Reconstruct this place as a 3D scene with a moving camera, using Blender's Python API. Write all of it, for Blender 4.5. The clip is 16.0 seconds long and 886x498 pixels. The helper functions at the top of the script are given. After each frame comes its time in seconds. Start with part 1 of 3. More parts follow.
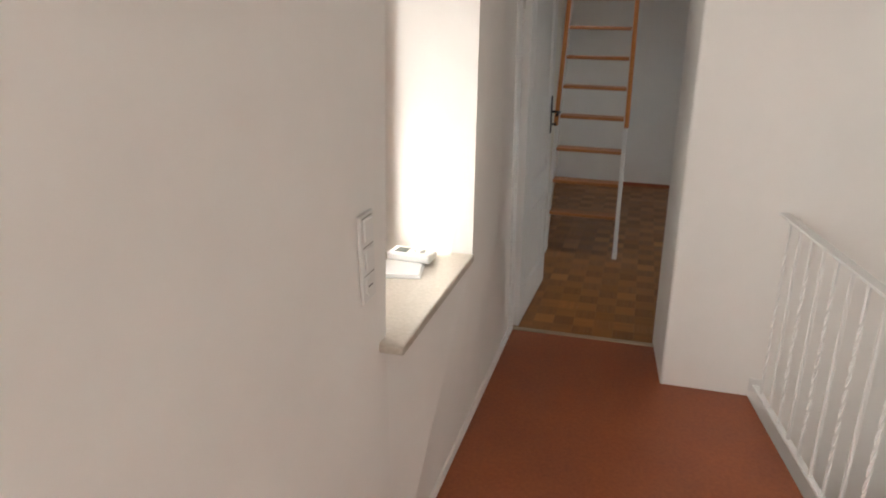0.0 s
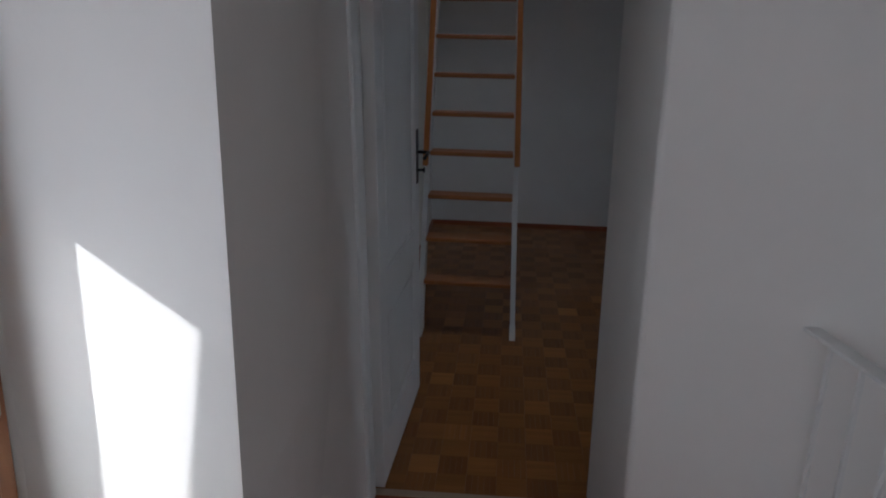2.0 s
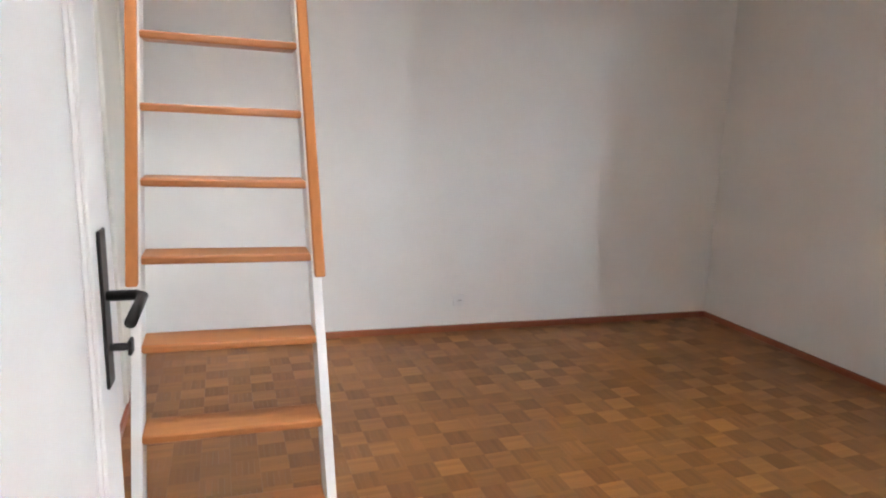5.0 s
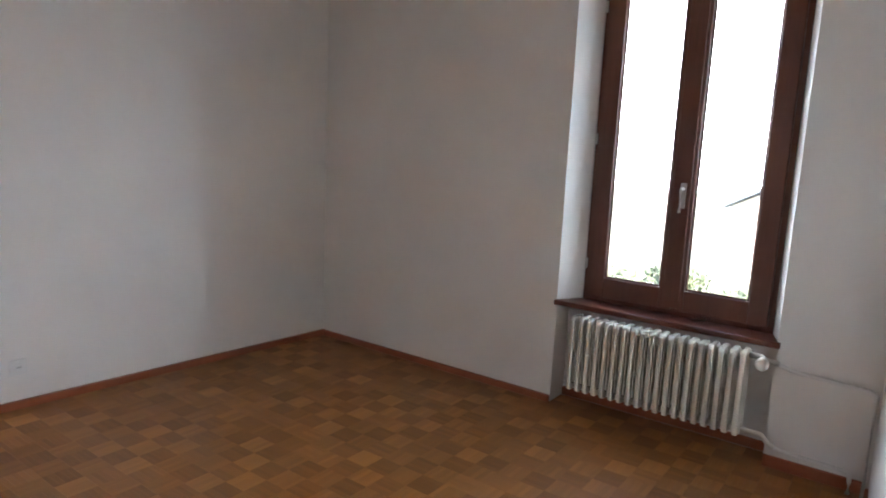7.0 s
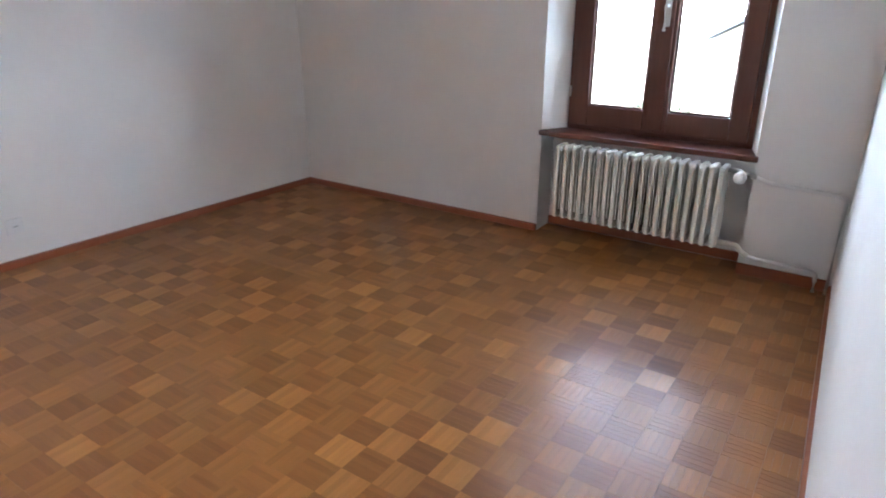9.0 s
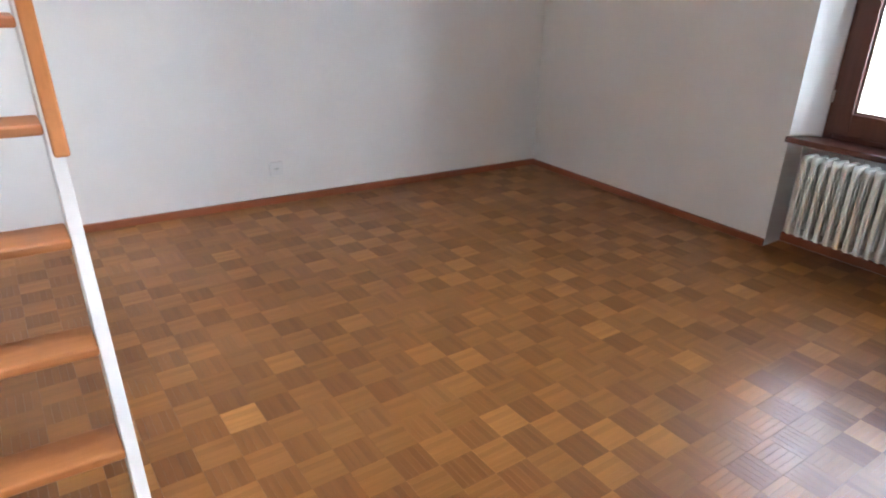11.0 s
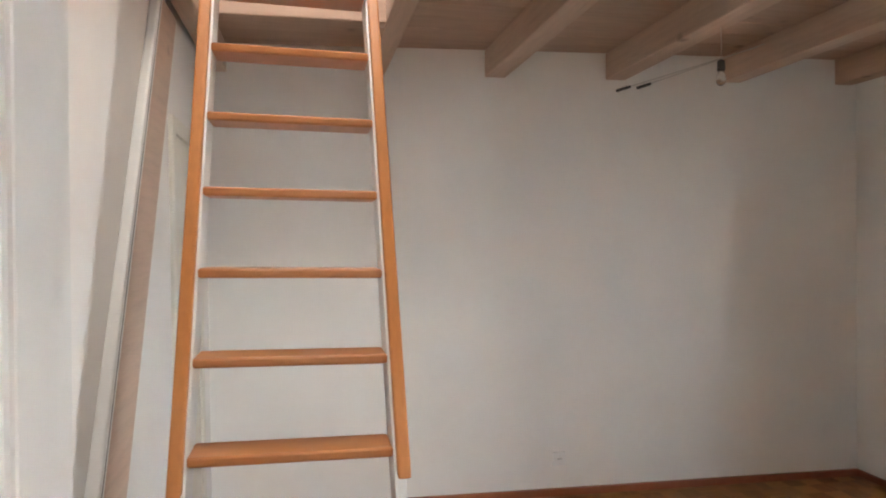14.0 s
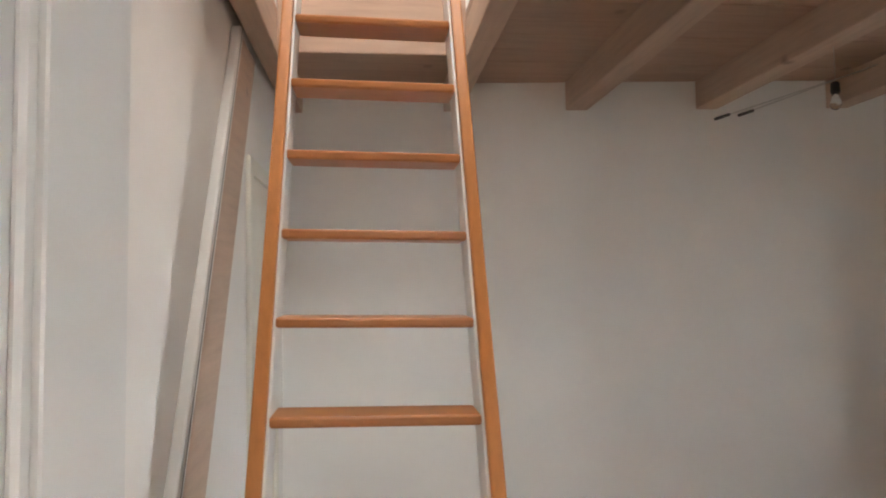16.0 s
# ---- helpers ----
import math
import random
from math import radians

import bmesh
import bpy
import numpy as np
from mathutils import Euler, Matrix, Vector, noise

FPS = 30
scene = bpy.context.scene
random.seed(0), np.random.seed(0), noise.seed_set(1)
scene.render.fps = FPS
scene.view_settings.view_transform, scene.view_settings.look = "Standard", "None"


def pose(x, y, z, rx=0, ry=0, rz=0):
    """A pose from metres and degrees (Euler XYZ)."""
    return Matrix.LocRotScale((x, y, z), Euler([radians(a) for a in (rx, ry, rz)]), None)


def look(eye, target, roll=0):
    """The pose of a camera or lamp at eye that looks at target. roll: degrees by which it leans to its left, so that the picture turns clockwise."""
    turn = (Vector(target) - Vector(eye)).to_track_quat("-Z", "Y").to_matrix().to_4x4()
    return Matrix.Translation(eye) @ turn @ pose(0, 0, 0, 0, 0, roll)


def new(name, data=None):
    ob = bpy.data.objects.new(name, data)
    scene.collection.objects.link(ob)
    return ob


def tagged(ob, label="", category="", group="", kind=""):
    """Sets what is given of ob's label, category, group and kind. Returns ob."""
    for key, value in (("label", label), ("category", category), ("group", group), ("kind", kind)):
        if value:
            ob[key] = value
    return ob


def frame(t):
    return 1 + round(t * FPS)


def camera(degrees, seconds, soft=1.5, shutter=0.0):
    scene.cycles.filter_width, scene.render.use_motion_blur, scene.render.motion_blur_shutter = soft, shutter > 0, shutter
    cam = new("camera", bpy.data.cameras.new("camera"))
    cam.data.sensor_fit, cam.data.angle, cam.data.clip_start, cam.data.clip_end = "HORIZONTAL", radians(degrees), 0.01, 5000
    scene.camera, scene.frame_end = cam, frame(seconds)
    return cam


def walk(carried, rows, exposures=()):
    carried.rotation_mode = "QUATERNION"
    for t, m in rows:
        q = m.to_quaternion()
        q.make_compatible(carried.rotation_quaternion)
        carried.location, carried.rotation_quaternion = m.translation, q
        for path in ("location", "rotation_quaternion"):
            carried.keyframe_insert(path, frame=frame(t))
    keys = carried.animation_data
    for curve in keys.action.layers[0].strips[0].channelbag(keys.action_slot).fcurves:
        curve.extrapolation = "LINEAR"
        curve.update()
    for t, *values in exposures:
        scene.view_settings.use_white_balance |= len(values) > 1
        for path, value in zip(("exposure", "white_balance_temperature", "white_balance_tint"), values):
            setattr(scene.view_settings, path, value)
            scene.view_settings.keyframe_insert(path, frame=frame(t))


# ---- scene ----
cam = camera(68.8, 16.0, 2.0)
PATH = [
    (0, (0.649, -3.505, 1.742), (0.094, -1.7, 1.085), -0.4),
    (0.5, (0.625, -3.2, 1.736), (0.239, -1.35, 1.08), -1.0),
    (1, (0.568, -2.852, 1.722), (0.304, -0.973, 1.088), -1.1),
    (1.5, (0.521, -2.453, 1.67), (0.315, -0.56, 1.055), -0.3),
    (2, (0.486, -2.07, 1.644), (0.289, -0.171, 1.048), -0.1),
    (2.5, (0.435, -1.71, 1.616), (0.258, 0.201, 1.053), -0.2),
    (3, (0.448, -1.358, 1.634), (0.265, 0.557, 1.086), -0.2),
    (3.2, (0.435, -1.246, 1.629), (0.254, 0.671, 1.088), -0.1),
    (5.3, (0.245, -0.14, 1.463), (1.09, 1.60, 1.098), 1.5),
    (5.5, (0.266, -0.066, 1.47), (1.265, 1.623, 1.083), 1.7),
    (6, (0.345, 0.055, 1.5), (1.492, 1.648, 1.115), 1.4),
    (6.5, (0.427, 0.152, 1.476), (1.775, 1.588, 1.125), 2.1),
    (7, (0.476, 0.203, 1.465), (2.073, 1.364, 1.144), 2.6),
    (7.5, (0.476, 0.222, 1.415), (2.216, 1.17, 1.142), 1.9),
    (8, (0.449, 0.238, 1.384), (2.218, 1.086, 0.994), 1.1),
    (8.5, (0.393, 0.223, 1.375), (2.07, 1.117, 0.751), 0.7),
    (8.7, (0.395, 0.205, 1.385), (2.014, 1.151, 0.691), 0.3),
    (11, (0.425, 0.091, 1.375), (1.479, 1.594, 0.58), 1.3),
    (11.5, (0.403, 0.136, 1.436), (1.409, 1.787, 0.925), -0.5),
    (12, (0.414, 0.138, 1.517), (1.427, 1.831, 1.193), -0.5),
    (12.5, (0.421, 0.138, 1.542), (1.394, 1.875, 1.35), -1.1),
    (13, (0.373, 0.159, 1.554), (1.266, 1.943, 1.412), -1.2),
    (13.5, (0.348, 0.152, 1.563), (1.02, 2.033, 1.474), -1.1),
    (14, (0.298, 0.148, 1.565), (0.711, 2.105, 1.536), -0.7),
    (14.5, (0.286, 0.149, 1.575), (0.592, 2.125, 1.615), -0.7),
    (15, (0.278, 0.168, 1.581), (0.55, 2.148, 1.667), -0.9),
    (15.5, (0.264, 0.234, 1.57), (0.522, 2.215, 1.677), -1.2),
    (16, (0.254, 0.336, 1.583), (0.469, 2.323, 1.676), -1.0),
]
EXPOSURES = [(0, 1.35, 7000, 10), (0.5, 1.35, 6500, 10), (1, 1.1, 6100, 10), (1.5, 0.7, 5900, 10), (2, -0.15, 5700, 10), (2.5, 0.3, 6000, 10), (3, 1.5, 6300, 10),
             (5.3, 3.45, 6400, 10), (6.5, 3.15, 6200, 10), (7.5, 3.0, 6000, 10), (8, 3.0, 5900, 10), (8.5, 3.35, 5700, 10), (11, 3.6, 5900, 10), (12.5, 3.0, 6800, 10), (14, 3.1, 6900, 10), (16, 2.8, 7000, 10)]
walk(cam, [(t, look(e, g, r)) for t, e, g, r in PATH], EXPOSURES)

# ---- world and sun ----
SUN_AZ = math.atan2(-0.66, -0.75)          # the sun stands towards -x, -y
SUN_EL = radians(33)
world = bpy.data.worlds.new("sky")
scene.world = world
world.use_nodes = True
wn = world.node_tree.nodes
sky = wn.new("ShaderNodeTexSky")
sky.sky_type = "NISHITA"
sky.sun_disc = False
sky.sun_elevation = SUN_EL
sky.sun_rotation = math.pi / 2 - SUN_AZ
world.node_tree.links.new(sky.outputs[0], wn["Background"].inputs[0])
wn["Background"].inputs[1].default_value = 0.15
sun = new("sun", bpy.data.lights.new("sun", "SUN"))
sun.data.energy, sun.data.angle, sun.data.color = 5.0, radians(0.6), (1.0, 0.95, 0.86)
sun.matrix_world = look((0, 0, 0), (-math.cos(SUN_AZ) * math.cos(SUN_EL), -math.sin(SUN_AZ) * math.cos(SUN_EL), -math.sin(SUN_EL)))


def area_lamp(name, eye, target, sx, sy, watts, color):
    """An added area lamp that stands in for daylight."""
    ob = new(name, bpy.data.lights.new(name, "AREA"))
    ob.data.shape, ob.data.size, ob.data.size_y, ob.data.energy, ob.data.color = "RECTANGLE", sx, sy, watts, color
    ob.matrix_world = look(eye, target)
    return ob


area_lamp("sky_light_skylight", (0.35, 1.75, 4.28), (-0.9, 2.3, 2.2), 0.8, 1.1, 6, (1.0, 0.96, 0.9))
# two lamps added outdoors, out of view, to strengthen the room window's sky light
area_lamp("sky_light_room_high", (5.1, 1.25, 3.45), (2.2, 1.2, 0.4), 2.0, 1.6, 2.2, (0.80, 0.90, 1.0))
area_lamp("sky_light_room_south", (5.2, -0.25, 1.6), (2.4, 2.1, 1.4), 2.0, 2.0, 1.3, (0.86, 0.94, 1.0))
area_lamp("sky_light_hall_window", (-0.42, -1.74, 1.45), (1.0, -1.70, 1.30), 0.36, 0.9, 3.8, (0.97, 0.98, 1.0))
# fill lamp added on the closed wall behind the camera; no window there
area_lamp("fill_light_hall_side", (0.04, -4.75, 1.5), (3.0, -4.75, 1.2), 1.0, 1.2, 29, (0.97, 0.97, 1.0))

# ---- materials ----


def material(name, color, rough=0.6, metal=0.0, spec=0.5):
    m = bpy.data.materials.new(name)
    m.use_nodes = True
    b = m.node_tree.nodes["Principled BSDF"]
    b.inputs["Base Color"].default_value = (*color, 1)
    b.inputs["Roughness"].default_value = rough
    b.inputs["Metallic"].default_value = metal
    b.inputs["Specular IOR Level"].default_value = spec
    return m, m.node_tree, b


def mapped(nt, scale, rot=(0, 0, 0), world_space=True):
    n = nt.nodes
    mp = n.new("ShaderNodeMapping")
    mp.inputs["Scale"].default_value = scale
    mp.inputs["Rotation"].default_value = rot
    if world_space:
        src = n.new("ShaderNodeNewGeometry").outputs["Position"]
    else:
        src = n.new("ShaderNodeTexCoord").outputs["Object"]
    nt.links.new(src, mp.inputs[0])
    return mp.outputs[0]


def noise_tex(nt, vec, scale, detail=4, rough=0.55):
    t = nt.nodes.new("ShaderNodeTexNoise")
    t.inputs["Scale"].default_value = scale
    t.inputs["Detail"].default_value = detail
    t.inputs["Roughness"].default_value = rough
    nt.links.new(vec, t.inputs["Vector"])
    return t.outputs["Fac"]


def ramp(nt, fac, stops):
    r = nt.nodes.new("ShaderNodeValToRGB")
    el = r.color_ramp.elements
    while len(el) < len(stops):
        el.new(0.5)
    for e, (p, c) in zip(el, stops):
        e.position, e.color = p, (*c, 1)
    nt.links.new(fac, r.inputs[0])
    return r.outputs[0]


def mix(nt, fac, a, b, mode="MIX"):
    m = nt.nodes.new("ShaderNodeMix")
    m.data_type, m.blend_type = "RGBA", mode
    if isinstance(fac, (int, float)):
        m.inputs[0].default_value = fac
    else:
        nt.links.new(fac, m.inputs[0])
    nt.links.new(a, m.inputs[6])
    nt.links.new(b, m.inputs[7])
    return m.outputs[2]


def bump(nt, bsdf, height, strength, dist):
    b = nt.nodes.new("ShaderNodeBump")
    b.inputs["Strength"].default_value = strength
    b.inputs["Distance"].default_value = dist
    nt.links.new(height, b.inputs["Height"])
    nt.links.new(b.outputs[0], bsdf.inputs["Normal"])


def scaled(c, k):
    return tuple(min(1, v * k) for v in c)


def plaster_mat(name, color):
    m, nt, b = material(name, color, 0.85, 0, 0.25)
    big = noise_tex(nt, mapped(nt, (1, 1, 1)), 1.1, 5, 0.6)
    fine = noise_tex(nt, mapped(nt, (1, 1, 1)), 55, 3)
    c = ramp(nt, big, [(0.3, scaled(color, 0.94)), (0.7, scaled(color, 1.03))])
    nt.links.new(c, b.inputs["Base Color"])
    mid = noise_tex(nt, mapped(nt, (1, 1, 1)), 9, 4)
    add = nt.nodes.new("ShaderNodeMath")
    add.operation = "ADD"
    nt.links.new(fine, add.inputs[0])
    nt.links.new(mid, add.inputs[1])
    bump(nt, b, add.outputs[0], 0.14, 0.003)
    return m


def wood_mat(name, color, rough, axis="x", contrast=0.25, grain=1.0, spec=0.5, per_piece=0.0, knots=False):
    m, nt, b = material(name, color, rough, 0, spec)
    s = {"x": (1.2, 14, 14), "y": (14, 1.2, 14), "z": (14, 14, 1.2)}[axis]
    v = mapped(nt, tuple(k * grain for k in s))
    f = noise_tex(nt, v, 4, 6, 0.65)
    c = ramp(nt, f, [(0.25, scaled(color, 1 - contrast)), (0.5, color), (0.78, scaled(color, 1 + contrast * 0.8))])
    big = noise_tex(nt, mapped(nt, (1, 1, 1)), 2.3, 3)
    c = mix(nt, 0.15 if per_piece else 0.35, c, ramp(nt, big, [(0.3, scaled(color, 0.8)), (0.7, scaled(color, 1.15))]))
    if knots:
        vo = nt.nodes.new("ShaderNodeTexVoronoi")
        vo.inputs["Scale"].default_value = 3.2
        nt.links.new(mapped(nt, (1, 1, 1)), vo.inputs["Vector"])
        kf = ramp(nt, vo.outputs["Distance"], [(0.03, (1, 1, 1)), (0.12, (0, 0, 0))])
        kc = nt.nodes.new("ShaderNodeRGB")
        kc.outputs[0].default_value = (*scaled(color, 0.55), 1)
        c = mix(nt, kf, c, kc.outputs[0])
    if per_piece:
        geo = nt.nodes.new("ShaderNodeNewGeometry")
        inf = nt.nodes.new("ShaderNodeObjectInfo")
        for src, amt in ((geo.outputs["Random Per Island"], per_piece), (inf.outputs["Random"], per_piece * 0.8)):
            c = mix(nt, 1.0, c, ramp(nt, src, [(0.0, (1 - amt, 1 - amt, 1 - amt * 1.05)), (0.8, (1, 1, 1)), (1.0, (1 + amt * 0.5,) * 3)]), "MULTIPLY")
    nt.links.new(c, b.inputs["Base Color"])
    bump(nt, b, f, 0.12, 0.002)
    if not per_piece:
        rr = ramp(nt, big, [(0.3, (rough * 0.9,) * 3), (0.7, (min(1, rough * 1.12),) * 3)])
        nt.links.new(rr, b.inputs["Roughness"])
    return m


def paint_mat(name, color, rough=0.45, spec=0.5):
    m, nt, b = material(name, color, rough, 0, spec)
    f = noise_tex(nt, mapped(nt, (1, 1, 1)), 3.0, 5)
    nt.links.new(ramp(nt, f, [(0.3, scaled(color, 0.94)), (0.7, scaled(color, 1.03))]), b.inputs["Base Color"])
    bump(nt, b, noise_tex(nt, mapped(nt, (1, 1, 1)), 90, 2), 0.06, 0.001)
    return m


PLASTER = plaster_mat("white_plaster", (0.86, 0.845, 0.815))
WHITE = paint_mat("white_paint", (0.80, 0.80, 0.78), 0.4)
CREAM = paint_mat("cream_enamel", (0.78, 0.76, 0.68), 0.5)
PLASTIC = paint_mat("white_plastic", (0.82, 0.82, 0.80), 0.35)
LIMED_Y = wood_mat("limed_spruce_beam", (0.60, 0.44, 0.34), 0.6, "y", 0.16, 0.7, 0.4, 0.10, True)
LIMED_X = wood_mat("limed_spruce_board", (0.52, 0.36, 0.27), 0.6, "x", 0.18, 0.7, 0.4, 0.14, True)
ORANGE_X = wood_mat("honey_lacquered_wood_tread", (0.45, 0.168, 0.048), 0.38, "x", 0.2, 1.0)
ORANGE_Z = wood_mat("honey_lacquered_wood_rail", (0.50, 0.19, 0.054), 0.38, "z", 0.2, 1.0)
BROWN_Z = wood_mat("dark_brown_window_wood", (0.125, 0.042, 0.026), 0.4, "z", 0.3, 1.0)
BROWN_Y = wood_mat("dark_brown_sill_wood", (0.12, 0.038, 0.024), 0.3, "y", 0.3, 1.0)
BASE_X = wood_mat("red_brown_baseboard_x", (0.33, 0.105, 0.045), 0.4, "x", 0.2, 1.0)
BASE_Y = wood_mat("red_brown_baseboard_y", (0.33, 0.105, 0.045), 0.4, "y", 0.2, 1.0)
HALLWOOD = wood_mat("brown_hall_window_wood", (0.36, 0.16, 0.075), 0.4, "z", 0.25, 1.0)
SHUTTER = wood_mat("orange_shutter_wood", (0.50, 0.24, 0.07), 0.5, "z", 0.25, 1.0)


def parquet_mat(name, color, rough, axis):
    """Oak strips: one tone for each square, a slighter one for each strip."""
    m = wood_mat(name, color, rough, axis, 0.16, 1.2, 0.42, 0.16)
    nt = m.node_tree
    b = nt.nodes["Principled BSDF"]
    src = b.inputs["Base Color"].links[0].from_socket
    cell = nt.nodes.new("ShaderNodeVectorMath")
    cell.operation = "SNAP"
    cell.inputs[1].default_value = (0.12, 0.12, 10.0)
    sh = nt.nodes.new("ShaderNodeVectorMath")
    sh.inputs[1].default_value = (0.25, -0.023, 5.0)
    nt.links.new(nt.nodes.new("ShaderNodeNewGeometry").outputs["Position"], sh.inputs[0])
    nt.links.new(sh.outputs[0], cell.inputs[0])
    wn_ = nt.nodes.new("ShaderNodeTexWhiteNoise")
    nt.links.new(cell.outputs[0], wn_.inputs["Vector"])
    tone = ramp(nt, wn_.outputs["Value"], [(0.0, (0.82, 0.80, 0.78)), (0.6, (0.96, 0.95, 0.94)), (0.9, (1.12, 1.14, 1.14)), (1.0, (1.30, 1.36, 1.34))])
    nt.links.new(mix(nt, 1.0, src, tone, "MULTIPLY"), b.inputs["Base Color"])
    nt.links.new(ramp(nt, wn_.outputs["Value"], [(0.0, (rough * 1.15,) * 3), (1.0, (rough * 0.85,) * 3)]), b.inputs["Roughness"])
    return m


# x squares are coloured lighter than y to paint in the sheen by strip direction
PARQUET_X = parquet_mat("oak_parquet_x", (0.40, 0.165, 0.044), 0.34, "x")
PARQUET_Y = parquet_mat("oak_parquet_y", (0.295, 0.115, 0.031), 0.36, "y")
JOINT = material("parquet_joint", (0.22, 0.095, 0.034), 0.7)[0]
IRON = material("black_iron", (0.03, 0.028, 0.026), 0.45, 0.7)[0]
CHROME = material("brushed_steel", (0.62, 0.61, 0.58), 0.3, 1.0)[0]
DARK = material("dark_plastic", (0.03, 0.03, 0.032), 0.4)[0]
LCD = material("grey_display", (0.10, 0.12, 0.11), 0.2)[0]
PAPER = paint_mat("paper", (0.82, 0.82, 0.80), 0.8, 0.2)
GREYLINE = material("grey_marks", (0.30, 0.28, 0.26), 0.7)[0]
STRIP = material("metal_threshold", (0.55, 0.47, 0.36), 0.35, 0.8)[0]
FACADE = plaster_mat("far_house_plaster", (0.42, 0.40, 0.36))
ROOFTILE = paint_mat("far_roof_tile", (0.11, 0.125, 0.15), 0.8)
SHADE = material("far_window_dark", (0.05, 0.055, 0.06), 0.2)[0]


def floor_red():
    m, nt, b = material("red_brown_lino", (0.32, 0.085, 0.03), 0.4)
    v = mapped(nt, (1, 1, 1))
    big = noise_tex(nt, v, 3.0, 6, 0.7)
    fine = noise_tex(nt, v, 60, 4)
    c = mix(nt, 0.3, ramp(nt, big, [(0.3, (0.25, 0.062, 0.024)), (0.7, (0.36, 0.10, 0.036))]),
            ramp(nt, fine, [(0.35, (0.22, 0.058, 0.022)), (0.65, (0.42, 0.125, 0.045))]))
    nt.links.new(c, b.inputs["Base Color"])
    nt.links.new(ramp(nt, big, [(0.3, (0.36,) * 3), (0.7, (0.5,) * 3)]), b.inputs["Roughness"])
    bump(nt, b, fine, 0.08, 0.001)
    return m


def stone_mat():
    m, nt, b = material("beige_stone_sill", (0.55, 0.50, 0.43), 0.35)
    v = mapped(nt, (1, 1, 1))
    c = mix(nt, 0.5, ramp(nt, noise_tex(nt, v, 6, 6, 0.7), [(0.3, (0.44, 0.39, 0.32)), (0.7, (0.60, 0.55, 0.48))]),
            ramp(nt, noise_tex(nt, v, 80, 3), [(0.3, (0.42, 0.38, 0.32)), (0.7, (0.62, 0.57, 0.5))]))
    nt.links.new(c, b.inputs["Base Color"])
    return m


def glass_mat(name):
    m = bpy.data.materials.new(name)
    m.use_nodes = True
    b = m.node_tree.nodes["Principled BSDF"]
    b.inputs["Base Color"].default_value = (1, 1, 1, 1)
    b.inputs["Roughness"].default_value = 0.0
    b.inputs["IOR"].default_value = 1.45
    b.inputs["Transmission Weight"].default_value = 1.0
    return m


def leaf_mat():
    m, nt, b = material("far_leaves", (0.07, 0.10, 0.03), 0.7)
    f = noise_tex(nt, mapped(nt, (1, 1, 1)), 2, 4)
    nt.links.new(ramp(nt, f, [(0.3, (0.07, 0.09, 0.04)), (0.7, (0.12, 0.13, 0.07))]), b.inputs["Base Color"])
    return m


REDFLOOR = floor_red()
STONE = stone_mat()
GLASS = glass_mat("window_glass")
LEAF = leaf_mat()
GROUND = paint_mat("far_ground", (0.20, 0.19, 0.13), 0.9)

# ---- mesh helpers ----


def finish(name, bm, mat, parent=None, smooth=False):
    me = bpy.data.meshes.new(name)
    bmesh.ops.recalc_face_normals(bm, faces=bm.faces)
    bm.to_mesh(me)
    bm.free()
    for mm in (mat if isinstance(mat, (list, tuple)) else [mat]):
        me.materials.append(mm)
    if smooth:
        for p in me.polygons:
            p.use_smooth = True
    ob = new(name, me)
    if parent is not None:
        ob.parent = parent
    return ob


def part(name, bm, mat, parent, label="", smooth=False):
    ob = finish(name, bm, mat, parent, smooth)
    if label:
        ob["label"] = label
    return ob


def thing(name, at, label, category, group="", kind=""):
    ob = new(name)
    ob.location = at
    bpy.context.view_layer.update()
    return tagged(ob, label, category, group, kind)


def box(bm, x0, x1, y0, y1, z0, z1, bev=0.0, seg=1):
    r = bmesh.ops.create_cube(bm, size=1)
    vs = r["verts"]
    for v in vs:
        v.co = Vector((x0 + (v.co.x + 0.5) * (x1 - x0), y0 + (v.co.y + 0.5) * (y1 - y0), z0 + (v.co.z + 0.5) * (z1 - z0)))
    if bev:
        es = {e for v in vs for e in v.link_edges}
        bmesh.ops.bevel(bm, geom=list(es), offset=bev, segments=seg, affect="EDGES", profile=0.5)
    return bm


def boxm(x0, x1, y0, y1, z0, z1, bev=0.0, seg=1):
    return box(bmesh.new(), x0, x1, y0, y1, z0, z1, bev, seg)


def prism(bm, poly, z0, z1):
    lo = [bm.verts.new((x, y, z0)) for x, y in poly]
    hi = [bm.verts.new((x, y, z1)) for x, y in poly]
    bm.faces.new(lo)
    bm.faces.new(hi)
    n = len(poly)
    for i in range(n):
        bm.faces.new((lo[i], lo[(i + 1) % n], hi[(i + 1) % n], hi[i]))
    return bm


def tube(bm, pts, r, n=10):
    """A round bar along a bent line."""
    pts = [Vector(p) for p in pts]
    rings = []
    for i, p in enumerate(pts):
        a = pts[max(i - 1, 0)]
        b = pts[min(i + 1, len(pts) - 1)]
        q = (b - a).to_track_quat("Z", "Y")
        rings.append([bm.verts.new(p + q @ Vector((r * math.cos(k * math.tau / n), r * math.sin(k * math.tau / n), 0))) for k in range(n)])
    for u, v in zip(rings, rings[1:]):
        for k in range(n):
            bm.faces.new((u[k], u[(k + 1) % n], v[(k + 1) % n], v[k]))
    bm.faces.new(rings[0])
    bm.faces.new(rings[-1])
    return bm


